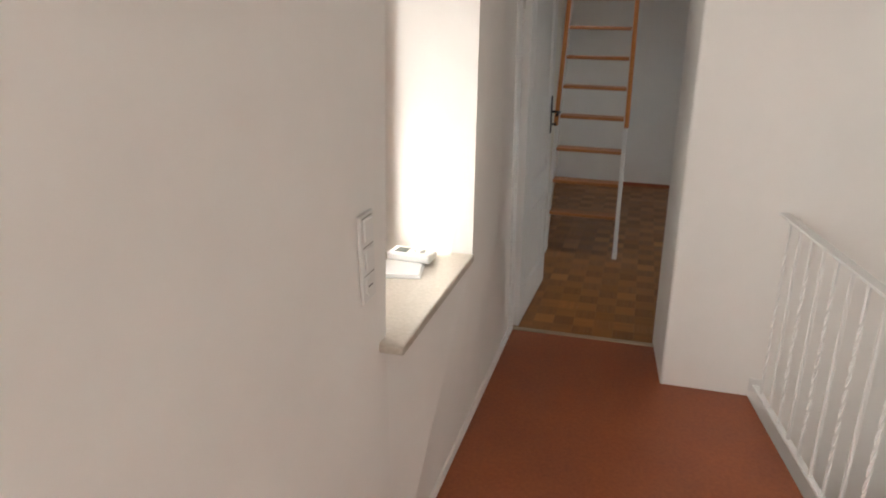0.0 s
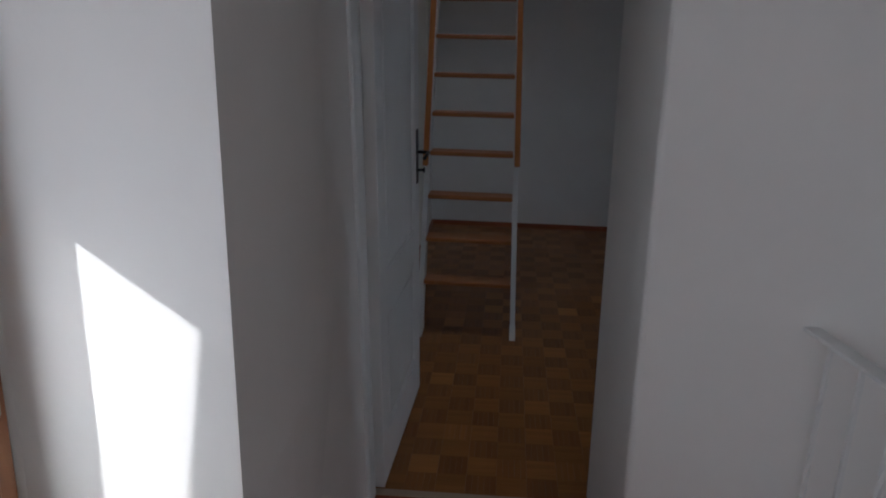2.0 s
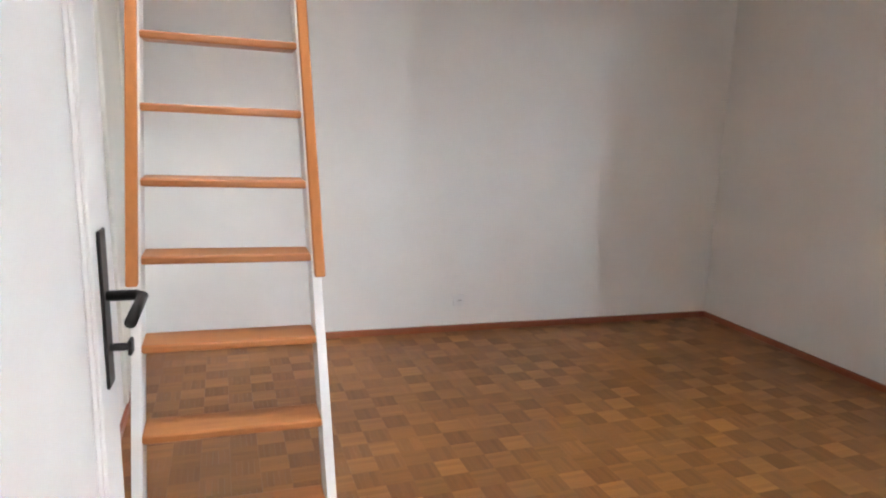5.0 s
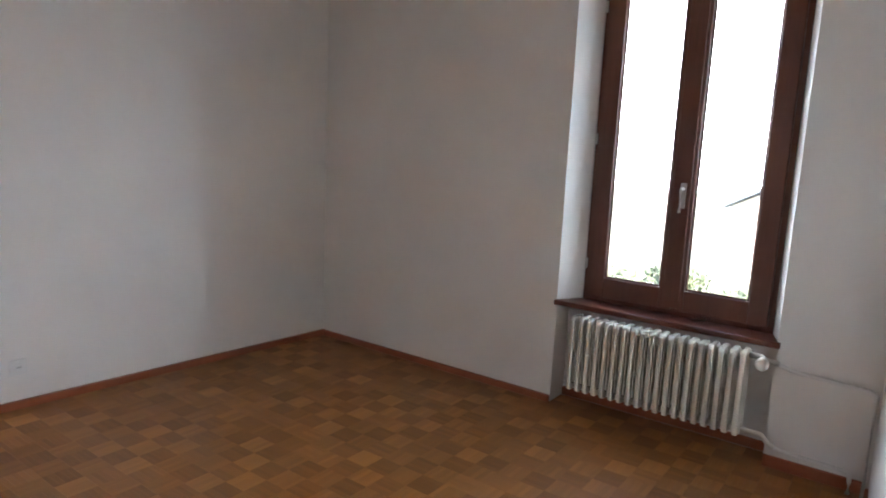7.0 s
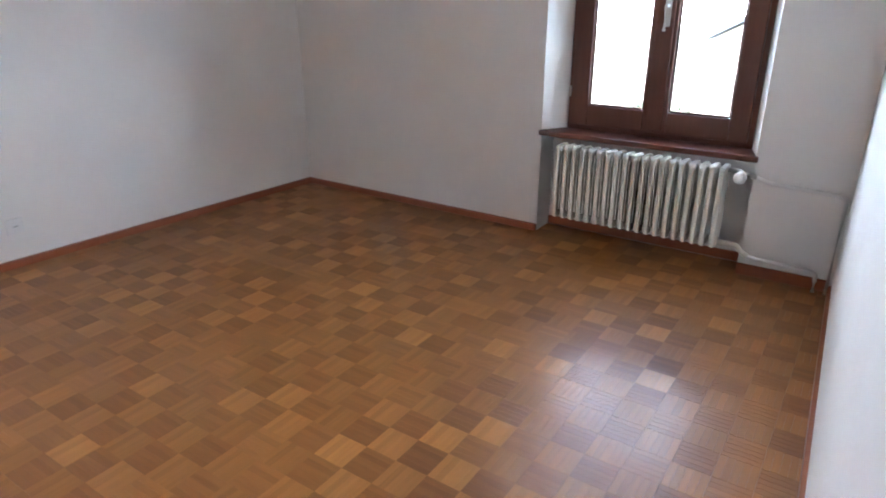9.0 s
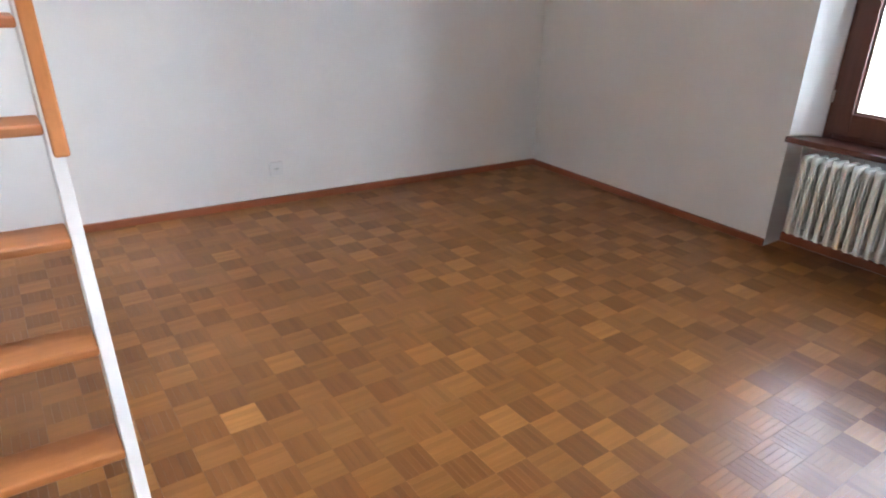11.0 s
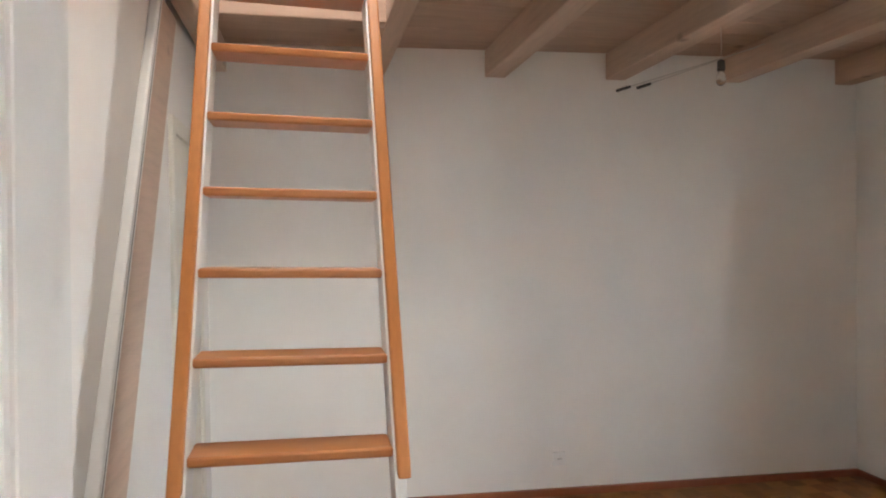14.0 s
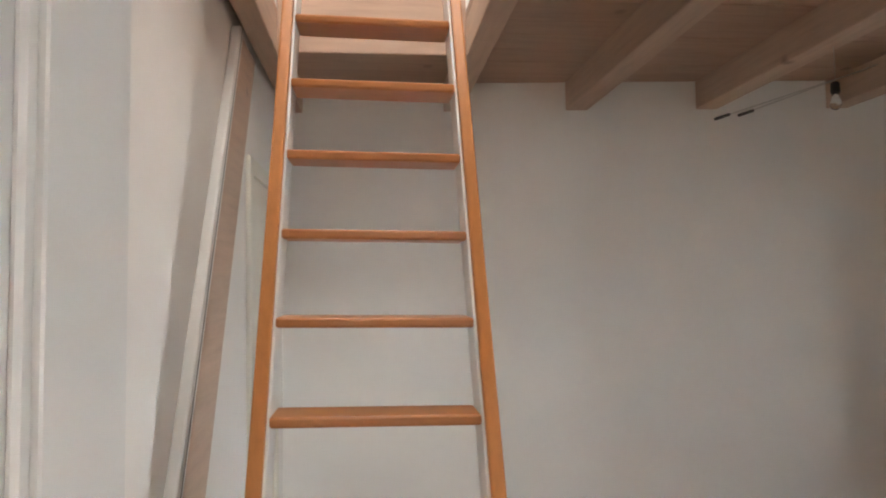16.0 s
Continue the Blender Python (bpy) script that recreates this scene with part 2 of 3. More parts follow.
def lathe(bm, prof, centre, n=16, axis="z"):
    """A turned body: prof is (radius, height) from its foot up."""
    rings = []
    for r, h in prof:
        ring = []
        for k in range(n):
            a = k * math.tau / n
            c, s = r * math.cos(a), r * math.sin(a)
            p = {"z": (c, s, h), "x": (h, c, s), "y": (c, h, s)}[axis]
            ring.append(bm.verts.new(Vector(centre) + Vector(p)))
        rings.append(ring)
    for u, v in zip(rings, rings[1:]):
        for k in range(n):
            bm.faces.new((u[k], u[(k + 1) % n], v[(k + 1) % n], v[k]))
    bm.faces.new(rings[0])
    bm.faces.new(rings[-1])
    return bm


def structure(name, bm, mat, label, category):
    return tagged(finish(name, bm, mat), label, category, kind="structure")


# ---- plan ----
XW, YB, XL, YN = 3.79, 3.725, -0.25, 0.18      # room: window wall, back wall, side wall, wall with the door
ZB, ZC = 2.53, 2.69                            # underside of beams and of boards
YE = -0.415                                    # hall face of the thick wall
TOP = 2.69



def back_y(x):
    """The back wall runs a little askew."""
    return 3.70 + 0.075 * (3.79 - x)


def door_y(x):
    """So does the room face of the door wall."""
    return 0.214 - 0.047 * (3.79 - x)


# ---- hall shell ----
bm = bmesh.new()
SWELL = [(-0.46, -1.36), (-0.27, -1.275), (0.062, -1.212), (0.042, -0.9), (0.0, -0.4), (0.0, -0.10), (-0.46, -0.10)]
prism(bm, SWELL, 0.868, 2.62)
low = bmesh.new()
prism(low, SWELL, 0.0, 0.868)
prism(low, [(-0.46, -1.90), (-0.27, -1.93), (0.0, -1.96), (0.062, -1.212), (-0.27, -1.275), (-0.46, -1.36)], 0.0, 0.868)
for v in low.verts:                            # the old wall swells out towards the recess
    if v.co.z < 0.1:
        v.co.x = min(v.co.x, 0.0)
tmp = bpy.data.meshes.new("swell")
low.to_mesh(tmp)
low.free()
bm.from_mesh(tmp)
prism(bm, [(-0.46, -1.36), (0.0, -1.212), (0.0, -0.10), (-0.46, -0.10)], -2.7, 0.0)
prism(bm, [(-0.46, -5.6), (0.0, -5.6), (0.0, -1.96), (-0.27, -1.93), (-0.46, -1.90)], -2.7, 0.868)
prism(bm, [(-0.46, -5.6), (0.0, -5.6), (0.0, -1.96), (-0.27, -1.93), (-0.46, -1.90)], 0.868, 2.62)
prism(bm, [(-0.46, -1.90), (-0.27, -1.93), (0.0, -1.96), (0.0, -1.212), (-0.46, -1.36)], -2.7, 0.0)
prism(bm, [(-0.46, -1.90), (-0.27, -1.93), (0.0, -1.96), (0.0, -1.222), (-0.27, -1.275), (-0.46, -1.36)], 2.05, 2.62)
for v in bm.verts:                             # the far side of the recess leans with the old wall
    if v.co.z > 1 and -2.1 < v.co.y < -1.2:
        v.co.y += 0.09 * (v.co.z - 0.9)
structure("wall_hall_window", bm, PLASTER, "white roughcast plaster wall with a deep window recess", "wall")

def edge_x(y):
    return 1.262 - 0.157 * (y - YE)


bm = prism(bmesh.new(), [(0.0, -5.6), (edge_x(-5.6), -5.6), (edge_x(YE), YE), (0.853, YE), (0.85, -0.012), (0.0, -0.012)], -0.2, 0.0)
structure("floor_hall", bm, REDFLOOR, "worn red-brown smooth hall floor", "floor")
structure("ceiling_hall", boxm(-0.46, 3.6, -5.6, YE, 2.62, 2.72), PLASTER, "plain white plaster ceiling", "ceiling")
structure("wall_stairwell_side", boxm(3.4, 3.6, -5.6, YE, -2.7, 2.62), PLASTER, "white plaster stairwell wall", "wall")
structure("wall_hall_end", boxm(-0.46, 3.6, -5.8, -5.6, -2.7, 2.72), PLASTER, "white plaster wall closing the hall", "wall")
structure("floor_stairwell", boxm(-0.46, 3.6, -5.6, YE, -2.8, -2.7), REDFLOOR, "red-brown floor at the foot of the stairwell", "floor")

# thick wall between hall and room, with the doorway through it
bm = bmesh.new()
prism(bm, [(0.853, YE), (3.9, YE), (3.9, door_y(3.9)), (0.815, door_y(0.815))], -2.7, TOP)
prism(bm, [(-0.7, -0.10), (-0.032, -0.10), (-0.032, 0.0), (-0.032, 0.06), (-0.7, 0.06)], -2.7, TOP)
prism(bm, [(0.0, YE), (0.853, YE), (0.815, door_y(0.815)), (-0.032, 0.062), (-0.032, -0.10), (0.0, -0.10)], 2.10, TOP)
ob = structure("wall_door", bm, PLASTER, "thick white plaster wall with a doorway", "wall")
bv = ob.modifiers.new("soft_corners", "BEVEL")
bv.width, bv.segments, bv.angle_limit = 0.022, 3, radians(60)

structure("threshold_strip", boxm(-0.03, 0.845, -0.014, 0.022, -0.02, 0.006, 0.003), STRIP, "worn metal threshold strip across the doorway", "threshold")

# ---- room shell ----
bm = prism(bmesh.new(), [(XL - 0.3, back_y(XL - 0.3)), (XW + 0.5, back_y(XW + 0.5)), (XW + 0.5, 4.4), (XL - 0.3, 4.4)], -0.2, 4.4)
structure("wall_back", bm, PLASTER, "bare white plaster wall", "wall")
bm = boxm(XL - 0.3, XL, 0.06, back_y(XL), -0.2, 4.4)
structure("wall_side", bm, PLASTER, "white plaster wall beside the ladder", "wall")

ZS = 0.585                                     # underside of the sill
bm = bmesh.new()
prism(bm, [(XW, 1.79), (3.93, 1.70), (4.25, 1.70), (4.25, YB), (XW, YB)], ZS, 2.42)
prism(bm, [(XW, 0.645), (XW, -0.4), (4.25, -0.4), (4.25, 0.69), (3.93, 0.69)], ZS, 2.42)
prism(bm, [(XW, -0.4), (4.25, -0.4), (4.25, YB), (XW, YB)], 2.42, 4.4)
prism(bm, [(XW, 1.79), (3.96, 1.79), (3.96, YB), (XW, YB)], -0.2, ZS)
prism(bm, [(XW, 0.645), (XW, -0.4), (3.96, -0.4), (3.96, 0.645)], -0.2, ZS)
prism(bm, [(3.96, -0.4), (4.25, -0.4), (4.25, YB), (3.96, YB)], -0.2, ZS)
structure("wall_window", bm, PLASTER, "thick white plaster wall with a window recess and radiator niche", "wall")

# boarded ceiling with the loft hatch
HX0, HX1, HY0, HY1 = -0.13, 0.66, 1.05, 3.02
bm = bmesh.new()
y = YN - 0.15
rb = random.Random(4)
while y < 4.03:
    y2 = y + 0.185
    for a, b in ((HX1, XW), (XL, HX0)) if (y2 > HY0 and y < HY1) else ((XL, XW),):
        box(bm, a, b, y + 0.0012, y2 - 0.0012, ZC + rb.uniform(0, 0.002), ZC + 0.03, 0.002)
    y = y2
box(bm, HX1 + 0.01, XW, YN, 4.0, ZC + 0.031, ZC + 0.06)
structure("ceiling", bm, LIMED_X, "limed spruce board ceiling of the loft floor", "ceiling")


def beam(x0, x1, y0, y1, name="ceiling_beam", label="limed spruce ceiling beam with knots"):
    b = boxm(x0, x1, y0, y1, ZB, ZC, 0.006, 2)
    return tagged(finish(name, b, LIMED_Y), label, "beam", "ceiling beams", "structure")


for bx in (1.355, 2.105, 2.865, 3.64):
    beam(bx, bx + 0.125, YN - 0.1, back_y(bx) + 0.05)
beam(HX1, HX1 + 0.10, YN - 0.1, back_y(HX1) + 0.05, label="limed spruce trimmer beam beside the loft hatch")
beam(HX0 - 0.09, HX0, YN - 0.1, back_y(HX0) + 0.05, label="limed spruce trimmer beam beside the side wall")
tagged(finish("hatch_lining", boxm(HX0, HX1, HY1, HY1 + 0.08, ZB, ZC + 0.2, 0.004), LIMED_X), "limed spruce header board closing the loft hatch", "hatch lining", kind="structure")
tagged(finish("hatch_header", boxm(HX0, HX1, HY0 - 0.08, HY0, ZB, ZC, 0.004), LIMED_X), "limed spruce header closing the front of the loft hatch", "hatch lining", kind="structure")

# loft above, open to a roof window
bm = bmesh.new()
for a in ((XL - 0.3, -0.2, -0.4, YB), (0.7, XW + 0.5, -0.4, YB), (-0.2, 0.7, -0.4, 1.15), (-0.2, 0.7, 2.35, YB)):
    box(bm, *a, 4.4, 4.55)
structure("roof", bm, LIMED_Y, "boarded roof with a roof window over the hatch", "roof")
structure("wall_loft_front", boxm(XL - 0.3, XW, -0.4, -0.1, TOP + 0.06, 4.4), PLASTER, "white plaster gable wall of the loft", "wall")
structure("wall_loft_side", boxm(XL - 0.3, XL, -0.1, 0.06, TOP + 0.06, 4.4), PLASTER, "white plaster wall of the loft", "wall")

# baseboards
bm = bmesh.new()
prism(bm, [(XL, back_y(XL) - 0.022), (XW, back_y(XW) - 0.022), (XW, back_y(XW) + 0.004), (XL, back_y(XL) + 0.004)], 0.0, 0.042)
structure("baseboard_back", bm, BASE_X, "red-brown varnished wooden baseboard", "baseboard")
bm = boxm(XW - 0.024, XW, 1.79, back_y(XW) - 0.023, 0.0, 0.042, 0.004)
structure("baseboard_window", bm, BASE_Y, "red-brown varnished wooden baseboard", "baseboard")
bm = boxm(XW - 0.014, XW, 0.232, 0.645, 0.0, 0.06, 0.003)
structure("baseboard_pipe", bm, BASE_Y, "red-brown baseboard under the heating pipes", "baseboard")
bm = boxm(3.946, 3.96, 0.645, 1.79, 0.0, 0.052, 0.003)
structure("baseboard_niche", bm, BASE_Y, "red-brown baseboard in the radiator niche", "baseboard")
bm = prism(bmesh.new(), [(0.83, door_y(0.83) - 0.004), (XW - 0.02, door_y(XW) - 0.004), (XW - 0.02, door_y(XW) + 0.014), (0.83, door_y(0.83) + 0.014)], 0.0, 0.042)
structure("baseboard_door", bm, BASE_X, "red-brown baseboard along the door wall", "baseboard")
bm = boxm(XL, XL + 0.014, 0.06, back_y(XL) - 0.03, 0.0, 0.048, 0.003)
structure("baseboard_side", bm, BASE_Y, "red-brown baseboard beside the ladder", "baseboard")
bm = boxm(0.0, 0.012, -5.6, -0.13, 0.0, 0.05, 0.003)
structure("baseboard_hall", bm, PLASTER, "white painted baseboard in the hall", "baseboard")

# ---- door between hall and room ----
frame_ob = thing("door_frame", (-0.02, -0.05, 0), "white painted wooden door frame", "door frame", kind="structure")


def local(ob, bm):
    bmesh.ops.translate(bm, verts=bm.verts, vec=-ob.location)
    return bm


part("jamb", local(frame_ob, boxm(-0.031, 0.012, -0.105, -0.008, 0.0, 2.098, 0.004)), WHITE, frame_ob)
part("stop", local(frame_ob, boxm(-0.031, 0.002, -0.006, 0.012, 0.0, 2.098, 0.003)), WHITE, frame_ob)

door = thing("room_door", (-0.002, 0.018, 0.012), "white painted panelled wooden door standing open into the room", "door", kind="structure")
door.rotation_euler = (0, radians(0.5), radians(-2.0))
DW, DH, DT = 0.80, 2.04, 0.042                 # leaf: runs along its own +y
bm = bmesh.new()
for y0, y1, z0, z1 in ((0, 0.11, 0, DH), (DW - 0.11, DW, 0, DH), (0.11, DW - 0.11, 0, 0.20), (0.11, DW - 0.11, 0.70, 0.84), (0.11, DW - 0.11, DH - 0.12, DH)):
    box(bm, 0, DT, y0, y1, z0, z1, 0.0015)
part("stile_frame", bm, WHITE, door)
for z0, z1 in ((0.20, 0.70), (0.84, DH - 0.12)):
    bm = bmesh.new()
    box(bm, 0.010, DT - 0.010, 0.105, DW - 0.105, z0 - 0.005, z1 + 0.005)
    box(bm, 0.005, DT - 0.005, 0.15, DW - 0.15, z0 + 0.045, z1 - 0.045, 0.004)
    part("panel", bm, WHITE, door)
    bm = bmesh.new()
    for xs in (0.004, DT - 0.012):
        box(bm, xs, xs + 0.008, 0.11, 0.125, z0, z1, 0.003)
        box(bm, xs, xs + 0.008, DW - 0.125, DW - 0.11, z0, z1, 0.003)
        box(bm, xs, xs + 0.008, 0.125, DW - 0.125, z0, z0 + 0.015, 0.003)
        box(bm, xs, xs + 0.008, 0.125, DW - 0.125, z1 - 0.015, z1, 0.003)
    part("moulding", bm, WHITE, door)
bm = boxm(DT, DT + 0.005, DW - 0.075, DW - 0.035, 1.05, 1.29, 0.002)
plate = part("handle_plate", bm, IRON, door, "black iron handle plate")
bm = tube(bmesh.new(), [(DT + 0.004, DW - 0.055, 1.19), (DT + 0.045, DW - 0.055, 1.19), (DT + 0.055, DW - 0.065, 1.19), (DT + 0.055, DW - 0.12, 1.187), (DT + 0.053, DW - 0.165, 1.18)], 0.008)
part("lever", bm, IRON, plate, "black iron lever handle", True)
bm = tube(bmesh.new(), [(DT + 0.004, DW - 0.055, 1.11), (DT + 0.034, DW - 0.055, 1.11)], 0.006)
box(bm, DT + 0.03, DT + 0.036, DW - 0.067, DW - 0.043, 1.098, 1.122, 0.002)
part("key", bm, IRON, plate, "small black key in the lock")
bm = boxm(-0.005, 0, DW - 0.075, DW - 0.035, 1.05, 1.29, 0.002)
plate = part("handle_plate", bm, IRON, door, "black iron handle plate")
bm = tube(bmesh.new(), [(-0.004, DW - 0.055, 1.19), (-0.045, DW - 0.055, 1.19), (-0.055, DW - 0.065, 1.19), (-0.053, DW - 0.165, 1.18)], 0.008)
part("lever", bm, IRON, plate, "black iron lever handle", True)
for hz in (0.25, 1.8):
    bm = lathe(bmesh.new(), [(0.007, 0), (0.008, 0.004), (0.008, 0.086), (0.007, 0.09)], (0.0, -0.006, hz), 10)
    part("hinge", bm, CHROME, door, "steel door hinge", True)

# ---- loft ladder ----
ladder = thing("loft_ladder", (0.26, 1.5, 0), "steep white loft ladder with honey wooden treads and rails", "ladder")
SL = 0.375
TREADS = [0.305 + 0.2405 * i for i in range(3)] + [1.032 + 0.2245 * i for i in range(8)]


def slanted(x0, x1, d0, d1, z0, z1, bev=0.003):
    """A bar that leans with the ladder; d is its depth behind the front line."""
    b = boxm(x0, x1, d0, d1, z0, z1, bev, 2)
    for v in b.verts:
        v.co.y += 1.41 + SL * v.co.z
    for v in b.verts:                          # the rails draw together a little upwards
        v.co.x += (v.co.z - 1.05) * (0.015 if v.co.x < 0.25 else -0.007)
    return local(ladder, b)


for x0 in (-0.022, 0.508):
    s = part("stringer", slanted(x0, x0 + 0.03, 0.004, 0.12, 0.004, 2.86), WHITE, ladder, "white painted ladder stringer")
    cx0 = x0 - 0.010 if x0 < 0.2 else x0 + 0.006
    part("rail_cap", slanted(cx0, cx0 + 0.034, -0.026, 0.0035, 0.965, 2.95, 0.006), ORANGE_Z, s, "honey lacquered rail on the stringer")
    part("foot_pad", slanted(x0 - 0.003, x0 + 0.033, -0.002, 0.122, 0.0, 0.045, 0.002), PLASTIC, s, "grey-white plastic foot")
for z in TREADS:
    y = 1.41 + SL * z
    k = z - 1.05
    bm = boxm(0.0085 + 0.015 * k, 0.5075 - 0.007 * k, y - 0.012, y + 0.115, z - 0.016, z + 0.010, 0.007, 3)
    for v in bm.verts:
        v.co.z += 0.012 * (0.26 - v.co.x) / 0.25 * 0.5
    part("tread", local(ladder, bm), ORANGE_X, ladder)

# ---- room window ----
win = thing("window_1", (3.95, 1.195, 0.617), "dark brown wooden double casement window, closed", "window", kind="structure")


def wpart(name, bm, mat, parent=win, label="", smooth=False):
    bmesh.ops.translate(bm, verts=bm.verts, vec=-win.location)
    return part(name, bm, mat, parent, label, smooth)


FX = 3.925
WY0, WY1, WZ0, WZ1 = 0.692, 1.698, 0.600, 2.418
bm = bmesh.new()
box(bm, FX + 0.012, FX + 0.075, WY0, WY0 + 0.05, WZ0, WZ1, 0.003)
box(bm, FX + 0.012, FX + 0.075, WY1 - 0.05, WY1, WZ0, WZ1, 0.003)
box(bm, FX + 0.012, FX + 0.075, WY0 + 0.05, WY1 - 0.05, WZ0, WZ0 + 0.05, 0.003)
box(bm, FX + 0.012, FX + 0.075, WY0 + 0.05, WY1 - 0.05, WZ1 - 0.05, WZ1, 0.003)
wpart("window_frame", bm, BROWN_Z)
for y0, y1, g0, g1 in ((1.194, 1.672, 1.256, 1.572), (0.718, 1.190, 1.128, 0.812)):
    g0, g1 = min(g0, g1), max(g0, g1)
    bm = bmesh.new()
    z0, z1, gz0, gz1 = 0.645, 2.395, 0.757, 2.29
    for a in ((y0, g0, z0, z1), (g1, y1, z0, z1), (g0, g1, z0, gz0), (g0, g1, gz1, z1)):
        box(bm, FX - 0.012, FX + 0.045, *a, 0.005, 2)
    sash = wpart("sash", bm, BROWN_Z)
    bm = bmesh.new()
    for a in ((g0, g0 + 0.012, gz0, gz1), (g1 - 0.012, g1, gz0, gz1), (g0 + 0.012, g1 - 0.012, gz0, gz0 + 0.012), (g0 + 0.012, g1 - 0.012, gz1 - 0.012, gz1)):
        box(bm, FX + 0.002, FX + 0.012, *a, 0.003)
    wpart("glazing_bead", bm, BROWN_Z, sash)
    pane = wpart("pane", boxm(FX + 0.014, FX + 0.018, g0, g1, gz0, gz1), GLASS, sash, "clear glass pane")
    pane.visible_shadow = False
bm = boxm(FX - 0.024, FX - 0.0125, 1.145, 1.235, 0.66, 2.38, 0.005, 2)
wpart("meeting_strip", bm, BROWN_Z)
bm = boxm(FX - 0.030, FX - 0.0245, 1.165, 1.195, 1.19, 1.32, 0.004, 2)
wh = wpart("handle_plate", bm, CHROME, win, "brushed steel handle plate")
bm = tube(bmesh.new(), [(FX - 0.03, 1.18, 1.29), (FX - 0.065, 1.18, 1.29), (FX - 0.07, 1.18, 1.28), (FX - 0.068, 1.18, 1.17)], 0.009)
wpart("lever", bm, CHROME, wh, "brushed steel window handle", True)
for hz in (0.80, 1.50, 2.2):
    bm = lathe(bmesh.new(), [(0.006, 0), (0.008, 0.004), (0.008, 0.056), (0.006, 0.06)], (FX - 0.018, 1.68, hz), 8)
    wpart("hinge", bm, CHROME, win, "steel hinge", True)
bm = boxm(XW - 0.022, FX + 0.01, 0.632, 1.80, ZS + 0.002, 0.617, 0.006, 2)
sill = structure("window_sill", bm, BROWN_Y, "dark brown varnished wooden window sill", "window sill")

# ---- radiator ----
rad = thing("radiator", (3.72, 1.2, 0.13), "cream enamelled column radiator in the window niche", "radiator")


def rpart(name, bm, mat, parent=rad, label="", smooth=False):
    bmesh.ops.translate(bm, verts=bm.verts, vec=-rad.location)
    return part(name, bm, mat, parent, label, smooth)


NR = 19
R0, R1 = 0.745, 1.665


def column(yc):
    """One flat section: a slim front web, a slim back web and the waterways that join them."""
    b = bmesh.new()
    for xa, xb in ((3.692, 3.724), (3.742, 3.772), (3.792, 3.822)):
        box(b, xa, xb, yc - 0.0135, yc + 0.0135, 0.150, 0.552, 0.009, 2)
    for zc in (0.158, 0.540):
        box(b, 3.700, 3.815, yc - 0.015, yc + 0.015, zc - 0.019, zc + 0.019, 0.009, 2)
    return b


for i in range(NR):
    rpart("column", column(R0 + (R1 - R0) * (i + 0.5) / NR), CREAM, rad)
bm = tube(bmesh.new(), [(3.765, R0 + 0.01, 0.158), (3.765, R1 - 0.01, 0.158)], 0.017)
tube(bm, [(3.765, R0 + 0.01, 0.537), (3.765, R1 - 0.01, 0.537)], 0.017)
rpart("header_tube", bm, CREAM, rad, "", True)
bm = lathe(bmesh.new(), [(0.020, 0), (0.027, 0.008), (0.029, 0.04), (0.024, 0.055), (0.012, 0.06)], (3.70, 0.682, 0.530), 18, "x")
for v in bm.verts:
    v.co.x = 2 * 3.70 - v.co.x
rpart("thermostat_knob", bm, PLASTIC, rad, "round white thermostat knob", True)
bm = tube(bmesh.new(), [(3.765, R0 + 0.012, 0.535), (3.765, 0.70, 0.535), (3.74, 0.683, 0.532), (3.698, 0.682, 0.530)], 0.014)
tube(bm, [(3.74, 0.69, 0.532), (3.745, 0.62, 0.525)], 0.012)
rpart("valve_body", bm, CHROME, rad, "steel radiator valve", True)
bm = tube(bmesh.new(), [(3.765, R0 + 0.012, 0.158), (3.765, 0.66, 0.155), (3.752, 0.63, 0.13), (3.748, 0.60, 0.115)], 0.013)
rpart("return_valve", bm, CREAM, rad, "painted return valve", True)
for yy in (R0 + 0.10, R1 - 0.10):
    bm = boxm(3.82, 3.962, yy - 0.012, yy + 0.012, 0.165, 0.19, 0.003)
    rpart("bracket", bm, CREAM, rad)

pipes = thing("heating_pipes", (3.75, 0.4, 0), "white painted heating pipes along the wall", "pipe")


def ppart(name, bm, parent=pipes):
    bmesh.ops.translate(bm, verts=bm.verts, vec=-pipes.location)
    return part(name, bm, WHITE, parent, "", True)


ppart("flow_pipe", tube(bmesh.new(), [(3.748, 0.622, 0.522), (3.750, 0.59, 0.510), (3.752, 0.56, 0.502), (3.752, 0.26, 0.488), (3.752, 0.235, 0.475), (3.752, 0.232, 0.44), (3.752, 0.232, 0.0)], 0.010))
ppart("return_pipe", tube(bmesh.new(), [(3.748, 0.602, 0.116), (3.75, 0.57, 0.108), (3.75, 0.31, 0.100), (3.75, 0.29, 0.09), (3.75, 0.287, 0.06), (3.75, 0.287, 0.0)], 0.010))

# ---- outlet ----
outlet = thing("wall_outlet", (1.785, back_y(1.785), 0.222), "white square wall outlet above the baseboard", "outlet")
part("plate", boxm(-0.042, 0.042, -0.011, 0, -0.042, 0.042, 0.004, 2), PLASTIC, outlet)
part("socket", lathe(bmesh.new(), [(0.024, -0.0135), (0.024, -0.0112)], (0, 0, 0), 20, "y"), WHITE, outlet)
bm = bmesh.new()
for dx in (-0.01, 0, 0.01):
    lathe(bm, [(0.0028, -0.0142), (0.0028, -0.0136)], (dx, 0, 0.0), 8, "y")
part("holes", bm, DARK, outlet)

